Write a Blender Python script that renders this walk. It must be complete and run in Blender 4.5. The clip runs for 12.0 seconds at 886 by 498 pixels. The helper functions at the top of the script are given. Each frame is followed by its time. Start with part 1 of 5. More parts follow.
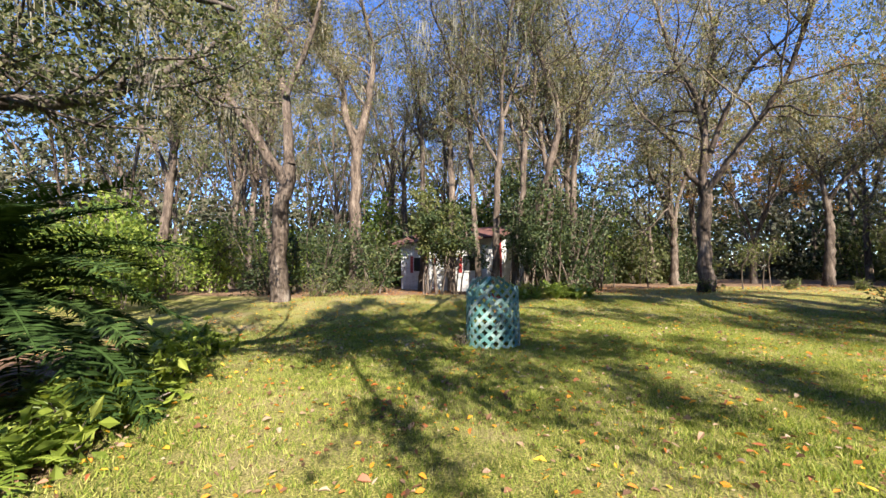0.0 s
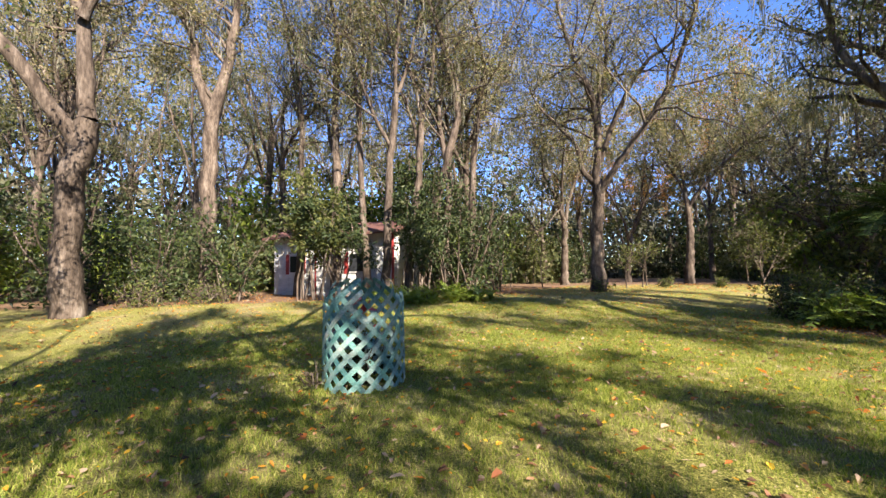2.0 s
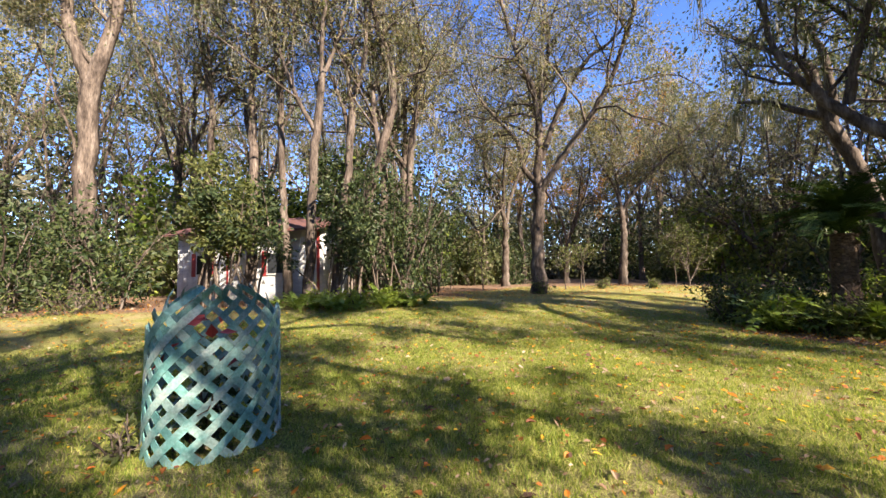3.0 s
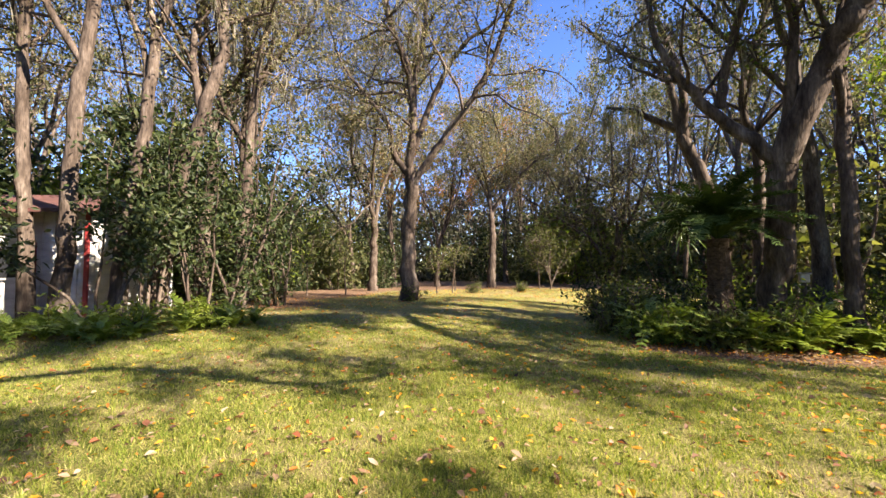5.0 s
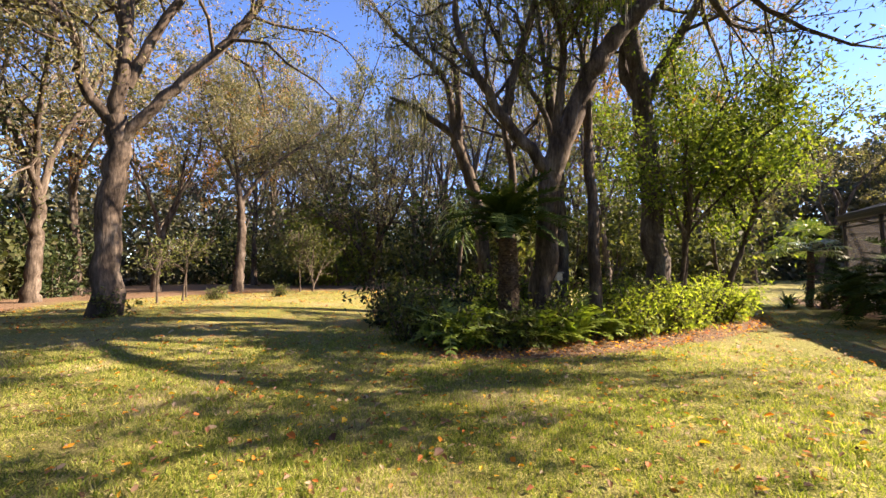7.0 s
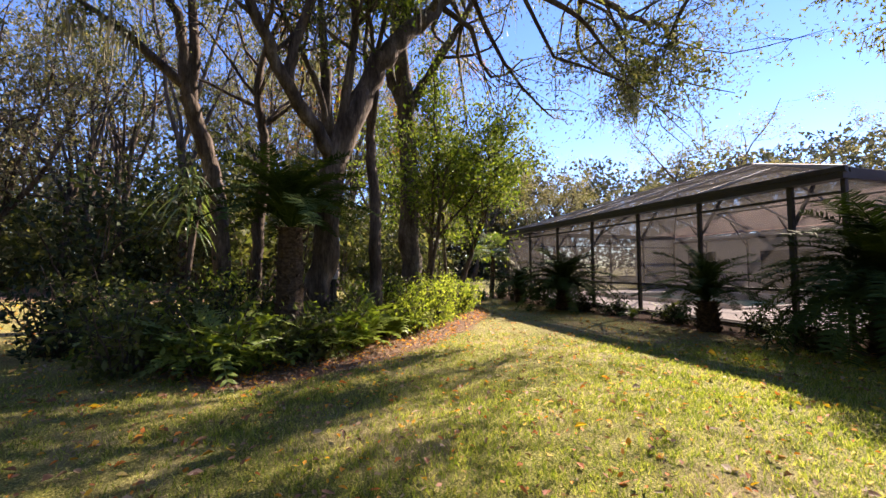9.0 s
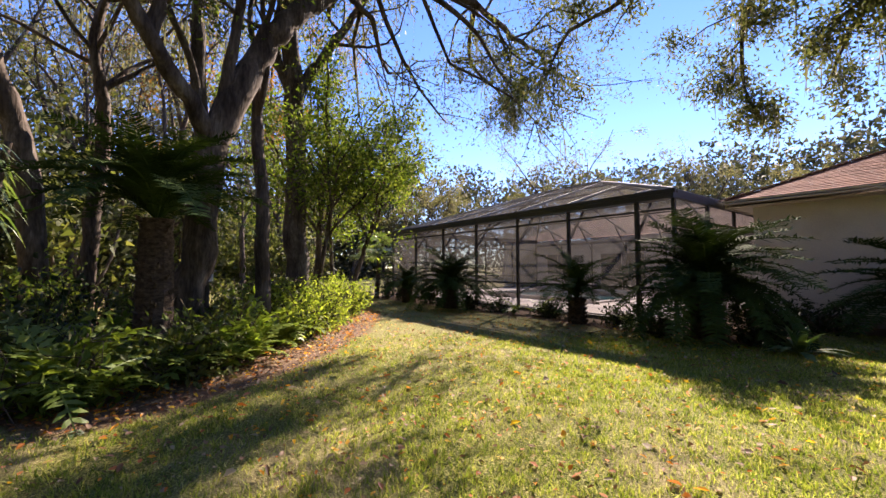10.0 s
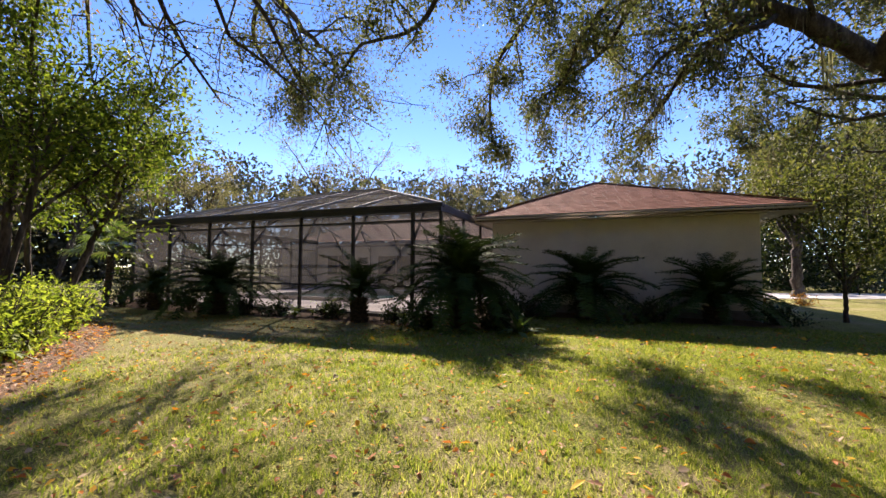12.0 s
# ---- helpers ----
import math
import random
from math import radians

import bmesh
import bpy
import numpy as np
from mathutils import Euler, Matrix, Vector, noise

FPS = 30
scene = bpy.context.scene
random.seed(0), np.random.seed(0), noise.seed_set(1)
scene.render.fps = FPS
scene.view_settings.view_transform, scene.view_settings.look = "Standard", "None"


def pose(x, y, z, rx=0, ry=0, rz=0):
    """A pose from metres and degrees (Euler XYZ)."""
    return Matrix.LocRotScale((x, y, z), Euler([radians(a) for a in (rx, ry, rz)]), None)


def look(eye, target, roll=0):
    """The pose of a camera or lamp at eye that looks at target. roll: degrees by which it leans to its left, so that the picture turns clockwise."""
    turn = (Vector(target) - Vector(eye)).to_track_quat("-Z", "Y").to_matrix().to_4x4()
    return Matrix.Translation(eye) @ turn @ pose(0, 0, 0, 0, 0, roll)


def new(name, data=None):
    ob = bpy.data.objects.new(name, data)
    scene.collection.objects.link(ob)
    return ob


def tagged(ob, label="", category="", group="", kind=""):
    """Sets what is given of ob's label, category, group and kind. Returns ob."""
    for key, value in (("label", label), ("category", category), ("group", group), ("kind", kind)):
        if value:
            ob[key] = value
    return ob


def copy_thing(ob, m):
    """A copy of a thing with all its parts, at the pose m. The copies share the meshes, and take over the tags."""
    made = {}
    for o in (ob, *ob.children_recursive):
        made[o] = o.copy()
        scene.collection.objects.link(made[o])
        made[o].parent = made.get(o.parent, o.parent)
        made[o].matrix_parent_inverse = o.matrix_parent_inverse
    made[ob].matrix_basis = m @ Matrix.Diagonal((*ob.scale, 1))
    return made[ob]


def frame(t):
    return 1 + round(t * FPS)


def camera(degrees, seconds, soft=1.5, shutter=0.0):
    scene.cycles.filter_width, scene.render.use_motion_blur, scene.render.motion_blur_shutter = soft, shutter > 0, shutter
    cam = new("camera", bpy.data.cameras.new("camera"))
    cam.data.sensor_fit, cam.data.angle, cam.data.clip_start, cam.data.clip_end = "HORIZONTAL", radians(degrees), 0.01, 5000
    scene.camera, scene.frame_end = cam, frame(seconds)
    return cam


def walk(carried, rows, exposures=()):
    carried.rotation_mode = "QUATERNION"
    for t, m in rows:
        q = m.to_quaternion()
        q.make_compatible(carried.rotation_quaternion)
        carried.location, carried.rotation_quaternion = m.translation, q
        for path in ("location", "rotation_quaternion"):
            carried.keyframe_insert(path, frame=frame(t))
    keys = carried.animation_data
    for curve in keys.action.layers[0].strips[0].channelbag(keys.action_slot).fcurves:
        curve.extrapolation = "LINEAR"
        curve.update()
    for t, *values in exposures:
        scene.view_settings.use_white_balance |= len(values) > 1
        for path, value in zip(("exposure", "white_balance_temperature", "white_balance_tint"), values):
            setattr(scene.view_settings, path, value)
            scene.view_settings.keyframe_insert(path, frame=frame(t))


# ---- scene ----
cam = camera(97.5, 12.0)
METRES, EYE, TILT, LEAN, TURN = 10.83, 1.3, 0.0, 0.0, 0.0
ROWS = [
    (0.0, 0.0, 0.0, 0.0, 0.03, 3.49, 0.44),
    (0.5, 0.0054, 0.0542, 0.0013, -2.04, 3.46, 0.5),
    (1.0, 0.0143, 0.1105, -0.0023, -5.5, 3.47, 0.6),
    (1.5, 0.0328, 0.1643, -0.0045, -9.98, 3.51, 0.68),
    (2.0, 0.057, 0.2158, -0.0025, -14.75, 3.52, 0.81),
    (2.5, 0.0899, 0.2662, -0.0011, -19.09, 3.55, 0.89),
    (4.5, 0.2265, 0.4561, 0.0041, -35.55, 3.49, 0.75),
    (5.0, 0.2592, 0.4975, 0.0073, -41.73, 3.48, 0.71),
    (5.5, 0.2862, 0.5422, 0.0054, -49.08, 3.44, 0.72),
    (6.0, 0.3143, 0.5803, 0.0044, -57.44, 3.37, 0.7),
    (6.5, 0.3406, 0.6167, 0.0038, -66.97, 3.21, 0.72),
    (7.0, 0.3689, 0.6485, 0.006, -77.62, 3.12, 0.77),
    (9.0, 0.4732, 0.765, -0.0001, -119.23, 2.9, 0.31),
    (9.5, 0.4978, 0.7832, 0.0012, -128.4, 2.77, 0.26),
    (10.0, 0.5187, 0.7939, 0.0021, -137.79, 2.73, 0.22),
    (10.5, 0.5298, 0.8035, 0.006, -147.45, 2.74, 0.12),
    (11.0, 0.5311, 0.8105, 0.0053, -156.05, 2.76, 0.08),
    (11.5, 0.5289, 0.8142, 0.0041, -164.01, 2.83, -0.1),
    (12.0, 0.5273, 0.8153, 0.0025, -169.77, 2.89, -0.32),
]

EXPOSURES = [(0.0, 2.14, 6150, 13), (2.5, 2.25, 6500, 16), (4.5, 2.33, 6650, 18), (7.2, 2.37, 7250, 21), (9.0, 2.17, 6750, 24), (10.5, 2.04, 6550, 24), (12.0, 1.82, 6450, 21)]
walk(cam, [(t, pose(0, 0, EYE, TILT, LEAN, TURN) @ pose(METRES * x, METRES * y, METRES * z, 90 + pitch, roll, yaw)) for t, x, y, z, yaw, pitch, roll in ROWS], EXPOSURES)

# ---- sky and sun ----
SUN_AZIMUTH, SUN_HEIGHT = 162.5, 34.0      # degrees: clockwise from +y, above the horizon
world = bpy.data.worlds.new("daylight")
scene.world = world
world.use_nodes = True
wn = world.node_tree.nodes
sky = wn.new("ShaderNodeTexSky")
sky.sky_type, sky.sun_disc = "NISHITA", False
sky.sun_elevation, sky.sun_rotation = radians(SUN_HEIGHT), radians(SUN_AZIMUTH)
sky.air_density, sky.dust_density, sky.ozone_density = 0.8, 0.0, 2.0
wn["Background"].inputs["Strength"].default_value = 0.085
deeper = wn.new("ShaderNodeHueSaturation")
deeper.inputs["Hue"].default_value, deeper.inputs["Saturation"].default_value = 0.512, 1.2
world.node_tree.links.new(sky.outputs[0], deeper.inputs["Color"])
world.node_tree.links.new(deeper.outputs[0], wn["Background"].inputs["Color"])
sun_way = Vector((math.sin(radians(SUN_AZIMUTH)) * math.cos(radians(SUN_HEIGHT)), math.cos(radians(SUN_AZIMUTH)) * math.cos(radians(SUN_HEIGHT)), math.sin(radians(SUN_HEIGHT))))
lamp = bpy.data.lights.new("sun", "SUN")
lamp.energy, lamp.angle, lamp.color = 5.0, radians(0.5), (1.0, 0.89, 0.73)
sun = new("sun", lamp)
sun.matrix_basis = look(sun_way * 60, (0, 0, 0))


# ---- materials ----
def material(name, colours, scale=4.0, rough=0.8, detail=6.0, bump=0.0, bump_scale=None, stretch=(1, 1, 1), island=0.0, spread=None, metal=0.0, translucent=0.0, fine=None, gloss=0.5, per_object=0.0):
    """A surface: a ramp of colours over noise, finer speckle, random shift per piece, bump and, for leaves, light let through."""
    m = bpy.data.materials.new(name)
    m.use_nodes = True
    nt = m.node_tree
    bsdf, out = nt.nodes["Principled BSDF"], nt.nodes["Material Output"]
    link = nt.links.new
    geo = nt.nodes.new("ShaderNodeNewGeometry")
    tex = nt.nodes.new("ShaderNodeTexCoord")
    mapping = nt.nodes.new("ShaderNodeMapping")
    mapping.inputs["Scale"].default_value = stretch
    link(tex.outputs["Object"], mapping.inputs["Vector"])
    n = nt.nodes.new("ShaderNodeTexNoise")
    n.inputs["Scale"].default_value, n.inputs["Detail"].default_value, n.inputs["Roughness"].default_value = scale, detail, 0.65
    link(mapping.outputs[0], n.inputs["Vector"])
    fac = n.outputs["Fac"]
    if island:
        mix = nt.nodes.new("ShaderNodeMix")
        mix.inputs[0].default_value = island
        link(fac, mix.inputs[2]), link(geo.outputs["Random Per Island"], mix.inputs[3])
        fac = mix.outputs[0]
    if per_object:
        info = nt.nodes.new("ShaderNodeObjectInfo")
        mix = nt.nodes.new("ShaderNodeMix")
        mix.inputs[0].default_value = per_object
        link(fac, mix.inputs[2]), link(info.outputs["Random"], mix.inputs[3])
        fac = mix.outputs[0]
    ramp = nt.nodes.new("ShaderNodeValToRGB")
    lo, hi = spread or (0.3, 0.7)
    while len(ramp.color_ramp.elements) < len(colours):
        ramp.color_ramp.elements.new(0.5)
    for i, c in enumerate(colours):
        ramp.color_ramp.elements[i].position = lo + (hi - lo) * i / max(1, len(colours) - 1)
        ramp.color_ramp.elements[i].color = (*c, 1)
    link(fac, ramp.inputs[0])
    colour = ramp.outputs[0]
    if fine:
        f = nt.nodes.new("ShaderNodeTexNoise")
        f.inputs["Scale"].default_value, f.inputs["Detail"].default_value = fine[0], 4.0
        link(mapping.outputs[0], f.inputs["Vector"])
        r = nt.nodes.new("ShaderNodeMapRange")
        r.inputs[1].default_value, r.inputs[2].default_value, r.inputs[3].default_value, r.inputs[4].default_value = 0.3, 0.7, 1 - fine[1], 1 + fine[1]
        link(f.outputs["Fac"], r.inputs[0])
        mul = nt.nodes.new("ShaderNodeVectorMath")
        mul.operation = "SCALE"
        link(colour, mul.inputs[0]), link(r.outputs[0], mul.inputs["Scale"])
        colour = mul.outputs[0]
    link(colour, bsdf.inputs["Base Color"])
    bsdf.inputs["Roughness"].default_value, bsdf.inputs["Metallic"].default_value = rough, metal
    bsdf.inputs["Specular IOR Level"].default_value = gloss
    if bump:
        b = nt.nodes.new("ShaderNodeBump")
        b.inputs["Strength"].default_value, b.inputs["Distance"].default_value = bump, 0.02
        bn = nt.nodes.new("ShaderNodeTexNoise")
        bn.inputs["Scale"].default_value, bn.inputs["Detail"].default_value = bump_scale or scale * 4, 5.0
        link(mapping.outputs[0], bn.inputs["Vector"]), link(bn.outputs["Fac"], b.inputs["Height"]), link(b.outputs[0], bsdf.inputs["Normal"])
    if translucent:
        t = nt.nodes.new("ShaderNodeBsdfTranslucent")
        warm = nt.nodes.new("ShaderNodeMix")
        warm.data_type, warm.blend_type = "RGBA", "MULTIPLY"
        warm.inputs[0].default_value = 1.0
        warm.inputs[7].default_value = (1.3, 1.35, 0.65, 1)
        link(colour, warm.inputs[6]), link(warm.outputs[2], t.inputs["Color"])
        s = nt.nodes.new("ShaderNodeMixShader")
        s.inputs[0].default_value = translucent
        link(bsdf.outputs[0], s.inputs[1]), link(t.outputs[0], s.inputs[2]), link(s.outputs[0], out.inputs["Surface"])
    return m


def leaf_material(name, colours, translucent=0.4, rough=0.62):
    return material(name, colours, scale=1.2, rough=rough, island=0.6, spread=(0.2, 0.8), translucent=translucent, gloss=0.2)


BARK = material("bark", [(0.022, 0.016, 0.012), (0.055, 0.042, 0.032), (0.105, 0.083, 0.065), (0.19, 0.165, 0.135)], 5, 0.95, 8, 1.0, 22, (1, 1, 0.22), fine=(30, 0.35), gloss=0.15)
BARK_PALE = material("pale_bark", [(0.028, 0.021, 0.016), (0.06, 0.046, 0.036), (0.115, 0.09, 0.07), (0.2, 0.168, 0.135)], 4, 0.95, 8, 1.0, 18, (1, 1, 0.25), fine=(26, 0.4), gloss=0.15)
BARK_DARK = material("dark_bark", [(0.025, 0.02, 0.017), (0.06, 0.048, 0.04), (0.1, 0.085, 0.07), (0.16, 0.15, 0.125)], 6, 0.95, 8, 1.0, 24, (1, 1, 0.3), fine=(34, 0.35), gloss=0.15)
OAK_LEAF = leaf_material("oak_leaves", [(0.045, 0.058, 0.022), (0.08, 0.095, 0.038), (0.125, 0.135, 0.06), (0.17, 0.155, 0.085)])
DRY_LEAF = leaf_material("thin_canopy_leaves", [(0.075, 0.08, 0.04), (0.13, 0.13, 0.065), (0.2, 0.18, 0.095), (0.29, 0.235, 0.15)])
GREEN_LEAF = leaf_material("fresh_green_leaves", [(0.045, 0.075, 0.012), (0.085, 0.13, 0.02), (0.15, 0.2, 0.03), (0.23, 0.27, 0.05)], 0.42)
LIME_LEAF = leaf_material("bright_yellow_green_leaves", [(0.09, 0.13, 0.02), (0.16, 0.21, 0.03), (0.25, 0.3, 0.05), (0.35, 0.39, 0.08)], 0.55)
DARK_LEAF = leaf_material("glossy_dark_leaves", [(0.012, 0.022, 0.008), (0.022, 0.036, 0.012), (0.038, 0.055, 0.018), (0.07, 0.085, 0.03)], 0.2, 0.5)
SHRUB_LEAF = leaf_material("shrub_leaves", [(0.035, 0.046, 0.014), (0.065, 0.08, 0.023), (0.105, 0.12, 0.036), (0.16, 0.16, 0.058)], 0.4)
FAR_LEAF = leaf_material("far_foliage", [(0.04, 0.045, 0.028), (0.065, 0.07, 0.042), (0.095, 0.095, 0.06), (0.14, 0.125, 0.085)], 0.15, 0.7)
RUST_LEAF = leaf_material("rust_leaves", [(0.2, 0.08, 0.02), (0.3, 0.14, 0.03), (0.26, 0.18, 0.05)], 0.4)
MOSS = material("hanging_moss", [(0.13, 0.125, 0.09), (0.19, 0.18, 0.14), (0.27, 0.255, 0.205)], 2, 0.95, island=0.6, spread=(0.2, 0.8), translucent=0.35, gloss=0.1)
SAGO = material("sago_leaves", [(0.02, 0.038, 0.01), (0.036, 0.064, 0.017), (0.065, 0.1, 0.028)], 3, 0.8, per_object=0.5, spread=(0.2, 0.8), translucent=0.06, gloss=0.04)
FERN = material("fern_leaves", [(0.09, 0.14, 0.02), (0.16, 0.22, 0.03), (0.25, 0.31, 0.05)], 3, 0.4, per_object=0.5, island=0.4, spread=(0.2, 0.8), translucent=0.35)
STRAP = material("strap_leaves", [(0.06, 0.11, 0.03), (0.12, 0.18, 0.05), (0.2, 0.23, 0.09)], 3, 0.4, island=0.6, spread=(0.2, 0.8), translucent=0.3)
GRASS = material("grass_blades", [(0.07, 0.1, 0.018), (0.145, 0.2, 0.028), (0.235, 0.28, 0.045), (0.37, 0.36, 0.11), (0.58, 0.5, 0.27)], 0.9, 0.6, island=0.55, spread=(0.2, 0.88), translucent=0.5, gloss=0.25)
LITTER = material("fallen_leaves", [(0.07, 0.035, 0.02), (0.14, 0.07, 0.035), (0.22, 0.11, 0.055), (0.3, 0.2, 0.13), (0.42, 0.33, 0.24), (0.3, 0.1, 0.045), (0.5, 0.15, 0.02), (0.62, 0.27, 0.015), (0.65, 0.42, 0.03)], 1, 0.7, island=0.96, spread=(0.03, 0.97), translucent=0.4)
STUCCO = material("stucco", [(0.58, 0.53, 0.44), (0.65, 0.6, 0.5), (0.7, 0.65, 0.55)], 1.5, 0.9, bump=0.4, bump_scale=60, fine=(40, 0.08))
FASCIA = material("painted_fascia", [(0.5, 0.44, 0.36), (0.6, 0.54, 0.45)], 3, 0.6, fine=(20, 0.1))
SHINGLE = material("roof_shingles", [(0.14, 0.06, 0.042), (0.2, 0.09, 0.06), (0.25, 0.12, 0.085)], 0.8, 0.9, island=0.5, spread=(0.2, 0.8), bump=0.3, bump_scale=120, fine=(60, 0.3), gloss=0.08)
BRONZE = material("dark_bronze_aluminium", [(0.02, 0.018, 0.016), (0.035, 0.031, 0.028)], 3, 0.45, fine=(40, 0.2))
# pale metal; on the rafters the sunlit look is put into the colour
RAFTER = material("pale_aluminium", [(0.26, 0.255, 0.24), (0.36, 0.35, 0.33)], 3, 0.8, fine=(40, 0.2), gloss=0.15)
DECK = material("pool_deck_concrete", [(0.62, 0.54, 0.49), (0.7, 0.62, 0.57), (0.76, 0.69, 0.64)], 1.5, 0.8, bump=0.2, bump_scale=50, fine=(30, 0.12))
LATTICE = material("weathered_teal_paint", [(0.06, 0.185, 0.17), (0.11, 0.26, 0.235), (0.22, 0.33, 0.295), (0.36, 0.4, 0.35)], 7, 0.65, 8, 0.3, 60, fine=(50, 0.25), per_object=0.2)
WHITE = material("white_boards", [(0.33, 0.33, 0.32), (0.46, 0.46, 0.44), (0.58, 0.57, 0.55)], 2, 0.7, fine=(25, 0.1), stretch=(1, 1, 3))
ROOF_RED = material("weathered_red_roof", [(0.06, 0.025, 0.02), (0.12, 0.05, 0.04)], 2, 0.8, fine=(20, 0.3))
RED = material("red_paint", [(0.2, 0.02, 0.02), (0.3, 0.035, 0.03)], 4, 0.6, fine=(20, 0.2))
DARK_GLASS = material("dark_window", [(0.015, 0.017, 0.02), (0.03, 0.033, 0.037)], 1, 0.08)
TRUNK_SAGO = material("sago_trunk", [(0.025, 0.018, 0.012), (0.07, 0.05, 0.035), (0.13, 0.095, 0.065)], 14, 0.95, 6, 1.0, 40, (1, 1, 2), gloss=0.1)
STONE = material("grey_stone", [(0.2, 0.19, 0.17), (0.32, 0.3, 0.28)], 6, 0.9, bump=0.5)
ROAD = material("driveway", [(0.4, 0.38, 0.35), (0.5, 0.48, 0.45)], 2, 0.85, fine=(30, 0.15))

WATER = bpy.data.materials.new("pool_water")
WATER.use_nodes = True
WATER.node_tree.nodes["Principled BSDF"].inputs["Base Color"].default_value = (0.05, 0.2, 0.22, 1)
WATER.node_tree.nodes["Principled BSDF"].inputs["Roughness"].default_value = 0.05


def screen_material():
    """Fine insect mesh: part clear, part dark weave that scatters light."""
    m = bpy.data.materials.new("insect_screen")
    m.use_nodes = True
    nt = m.node_tree
    nodes, link = nt.nodes, nt.links.new
    clear, weave, thru, mix, mix2 = (nodes.new("ShaderNode" + k) for k in ("BsdfTransparent", "BsdfDiffuse", "BsdfTranslucent", "MixShader", "MixShader"))
    weave.inputs["Color"].default_value = (0.1, 0.096, 0.09, 1)
    thru.inputs["Color"].default_value = (0.09, 0.085, 0.08, 1)
    n = nodes.new("ShaderNodeTexNoise")
    n.inputs["Scale"].default_value = 0.6
    r = nodes.new("ShaderNodeMapRange")
    r.inputs[3].default_value, r.inputs[4].default_value = 0.54, 0.66
    link(n.outputs["Fac"], r.inputs[0]), link(r.outputs[0], mix.inputs[0])
    mix2.inputs[0].default_value = 0.5
    link(weave.outputs[0], mix2.inputs[1]), link(thru.outputs[0], mix2.inputs[2])
    link(clear.outputs[0], mix.inputs[1]), link(mix2.outputs[0], mix.inputs[2]), link(mix.outputs[0], nodes["Material Output"].inputs["Surface"])
    return m


SCREEN = screen_material()


def ground_material():
    """Mown grass with straw and bare patches; dry leaf litter where the attribute says so."""
    m = bpy.data.materials.new("lawn")
    m.use_nodes = True
    nt = m.node_tree
    nodes, link = nt.nodes, nt.links.new
    bsdf = nodes["Principled BSDF"]
    tex = nodes.new("ShaderNodeTexCoord")

    def noise_at(scale, detail=5, rough=0.6):
        n = nodes.new("ShaderNodeTexNoise")
        n.inputs["Scale"].default_value, n.inputs["Detail"].default_value, n.inputs["Roughness"].default_value = scale, detail, rough
        link(tex.outputs["Object"], n.inputs["Vector"])
        return n.outputs["Fac"]

    def ramp_of(fac, stops):
        r = nodes.new("ShaderNodeValToRGB")
        while len(r.color_ramp.elements) < len(stops):
            r.color_ramp.elements.new(0.5)
        for e, (p, c) in zip(r.color_ramp.elements, stops):
            e.position, e.color = p, (*c, 1)
        link(fac, r.inputs[0])
        return r.outputs[0]

    def mixed(fac, a, b, how="MIX"):
        x = nodes.new("ShaderNodeMix")
        x.data_type, x.blend_type = "RGBA", how
        link(fac, x.inputs[0])
        link(a, x.inputs[6]), link(b, x.inputs[7])
        return x.outputs[2]

    # the darkest grass stop paints in the shade between blades
    grass = ramp_of(noise_at(55, 8, 0.75), [(0.36, (0.035, 0.032, 0.012)), (0.46, (0.12, 0.125, 0.026)), (0.56, (0.265, 0.26, 0.06)), (0.65, (0.52, 0.43, 0.2))])
    straw = ramp_of(noise_at(70, 8, 0.75), [(0.34, (0.08, 0.06, 0.03)), (0.5, (0.28, 0.22, 0.11)), (0.66, (0.52, 0.43, 0.25))])
    brown = ramp_of(noise_at(38, 8, 0.8), [(0.3, (0.06, 0.038, 0.022)), (0.5, (0.16, 0.1, 0.06)), (0.68, (0.28, 0.19, 0.12))])
    patch = ramp_of(noise_at(0.9, 6, 0.65), [(0.47, (0, 0, 0)), (0.66, (0.75, 0.75, 0.75))])
    att = nodes.new("ShaderNodeAttribute")
    att.attribute_name = "litter"
    add = nodes.new("ShaderNodeMath")
    add.operation = "ADD"
    edge = nodes.new("ShaderNodeMapRange")
    edge.inputs[3].default_value, edge.inputs[4].default_value = -0.45, 0.45
    link(noise_at(2.5, 6), edge.inputs[0]), link(att.outputs["Fac"], add.inputs[0]), link(edge.outputs[0], add.inputs[1])
    edge_ramp = ramp_of(add.outputs[0], [(0.35, (0, 0, 0)), (0.65, (1, 1, 1))])
    c = mixed(edge_ramp, mixed(patch, grass, straw), brown)
    link(c, bsdf.inputs["Base Color"])
    bsdf.inputs["Roughness"].default_value, bsdf.inputs["Specular IOR Level"].default_value = 0.9, 0.15
    b = nodes.new("ShaderNodeBump")
    b.inputs["Strength"].default_value, b.inputs["Distance"].default_value = 0.9, 0.04
    link(noise_at(48, 6, 0.7), b.inputs["Height"]), link(b.outputs[0], bsdf.inputs["Normal"])
    return m


LAWN = ground_material()


# ---- builders ----
def rise(x, y):
    """The height of the ground: level by the house, a little higher towards the woods."""
    s = min(1.0, max(0.0, (y - 8.5) / 7.5))
    return 0.38 * s * s * (3 - 2 * s)


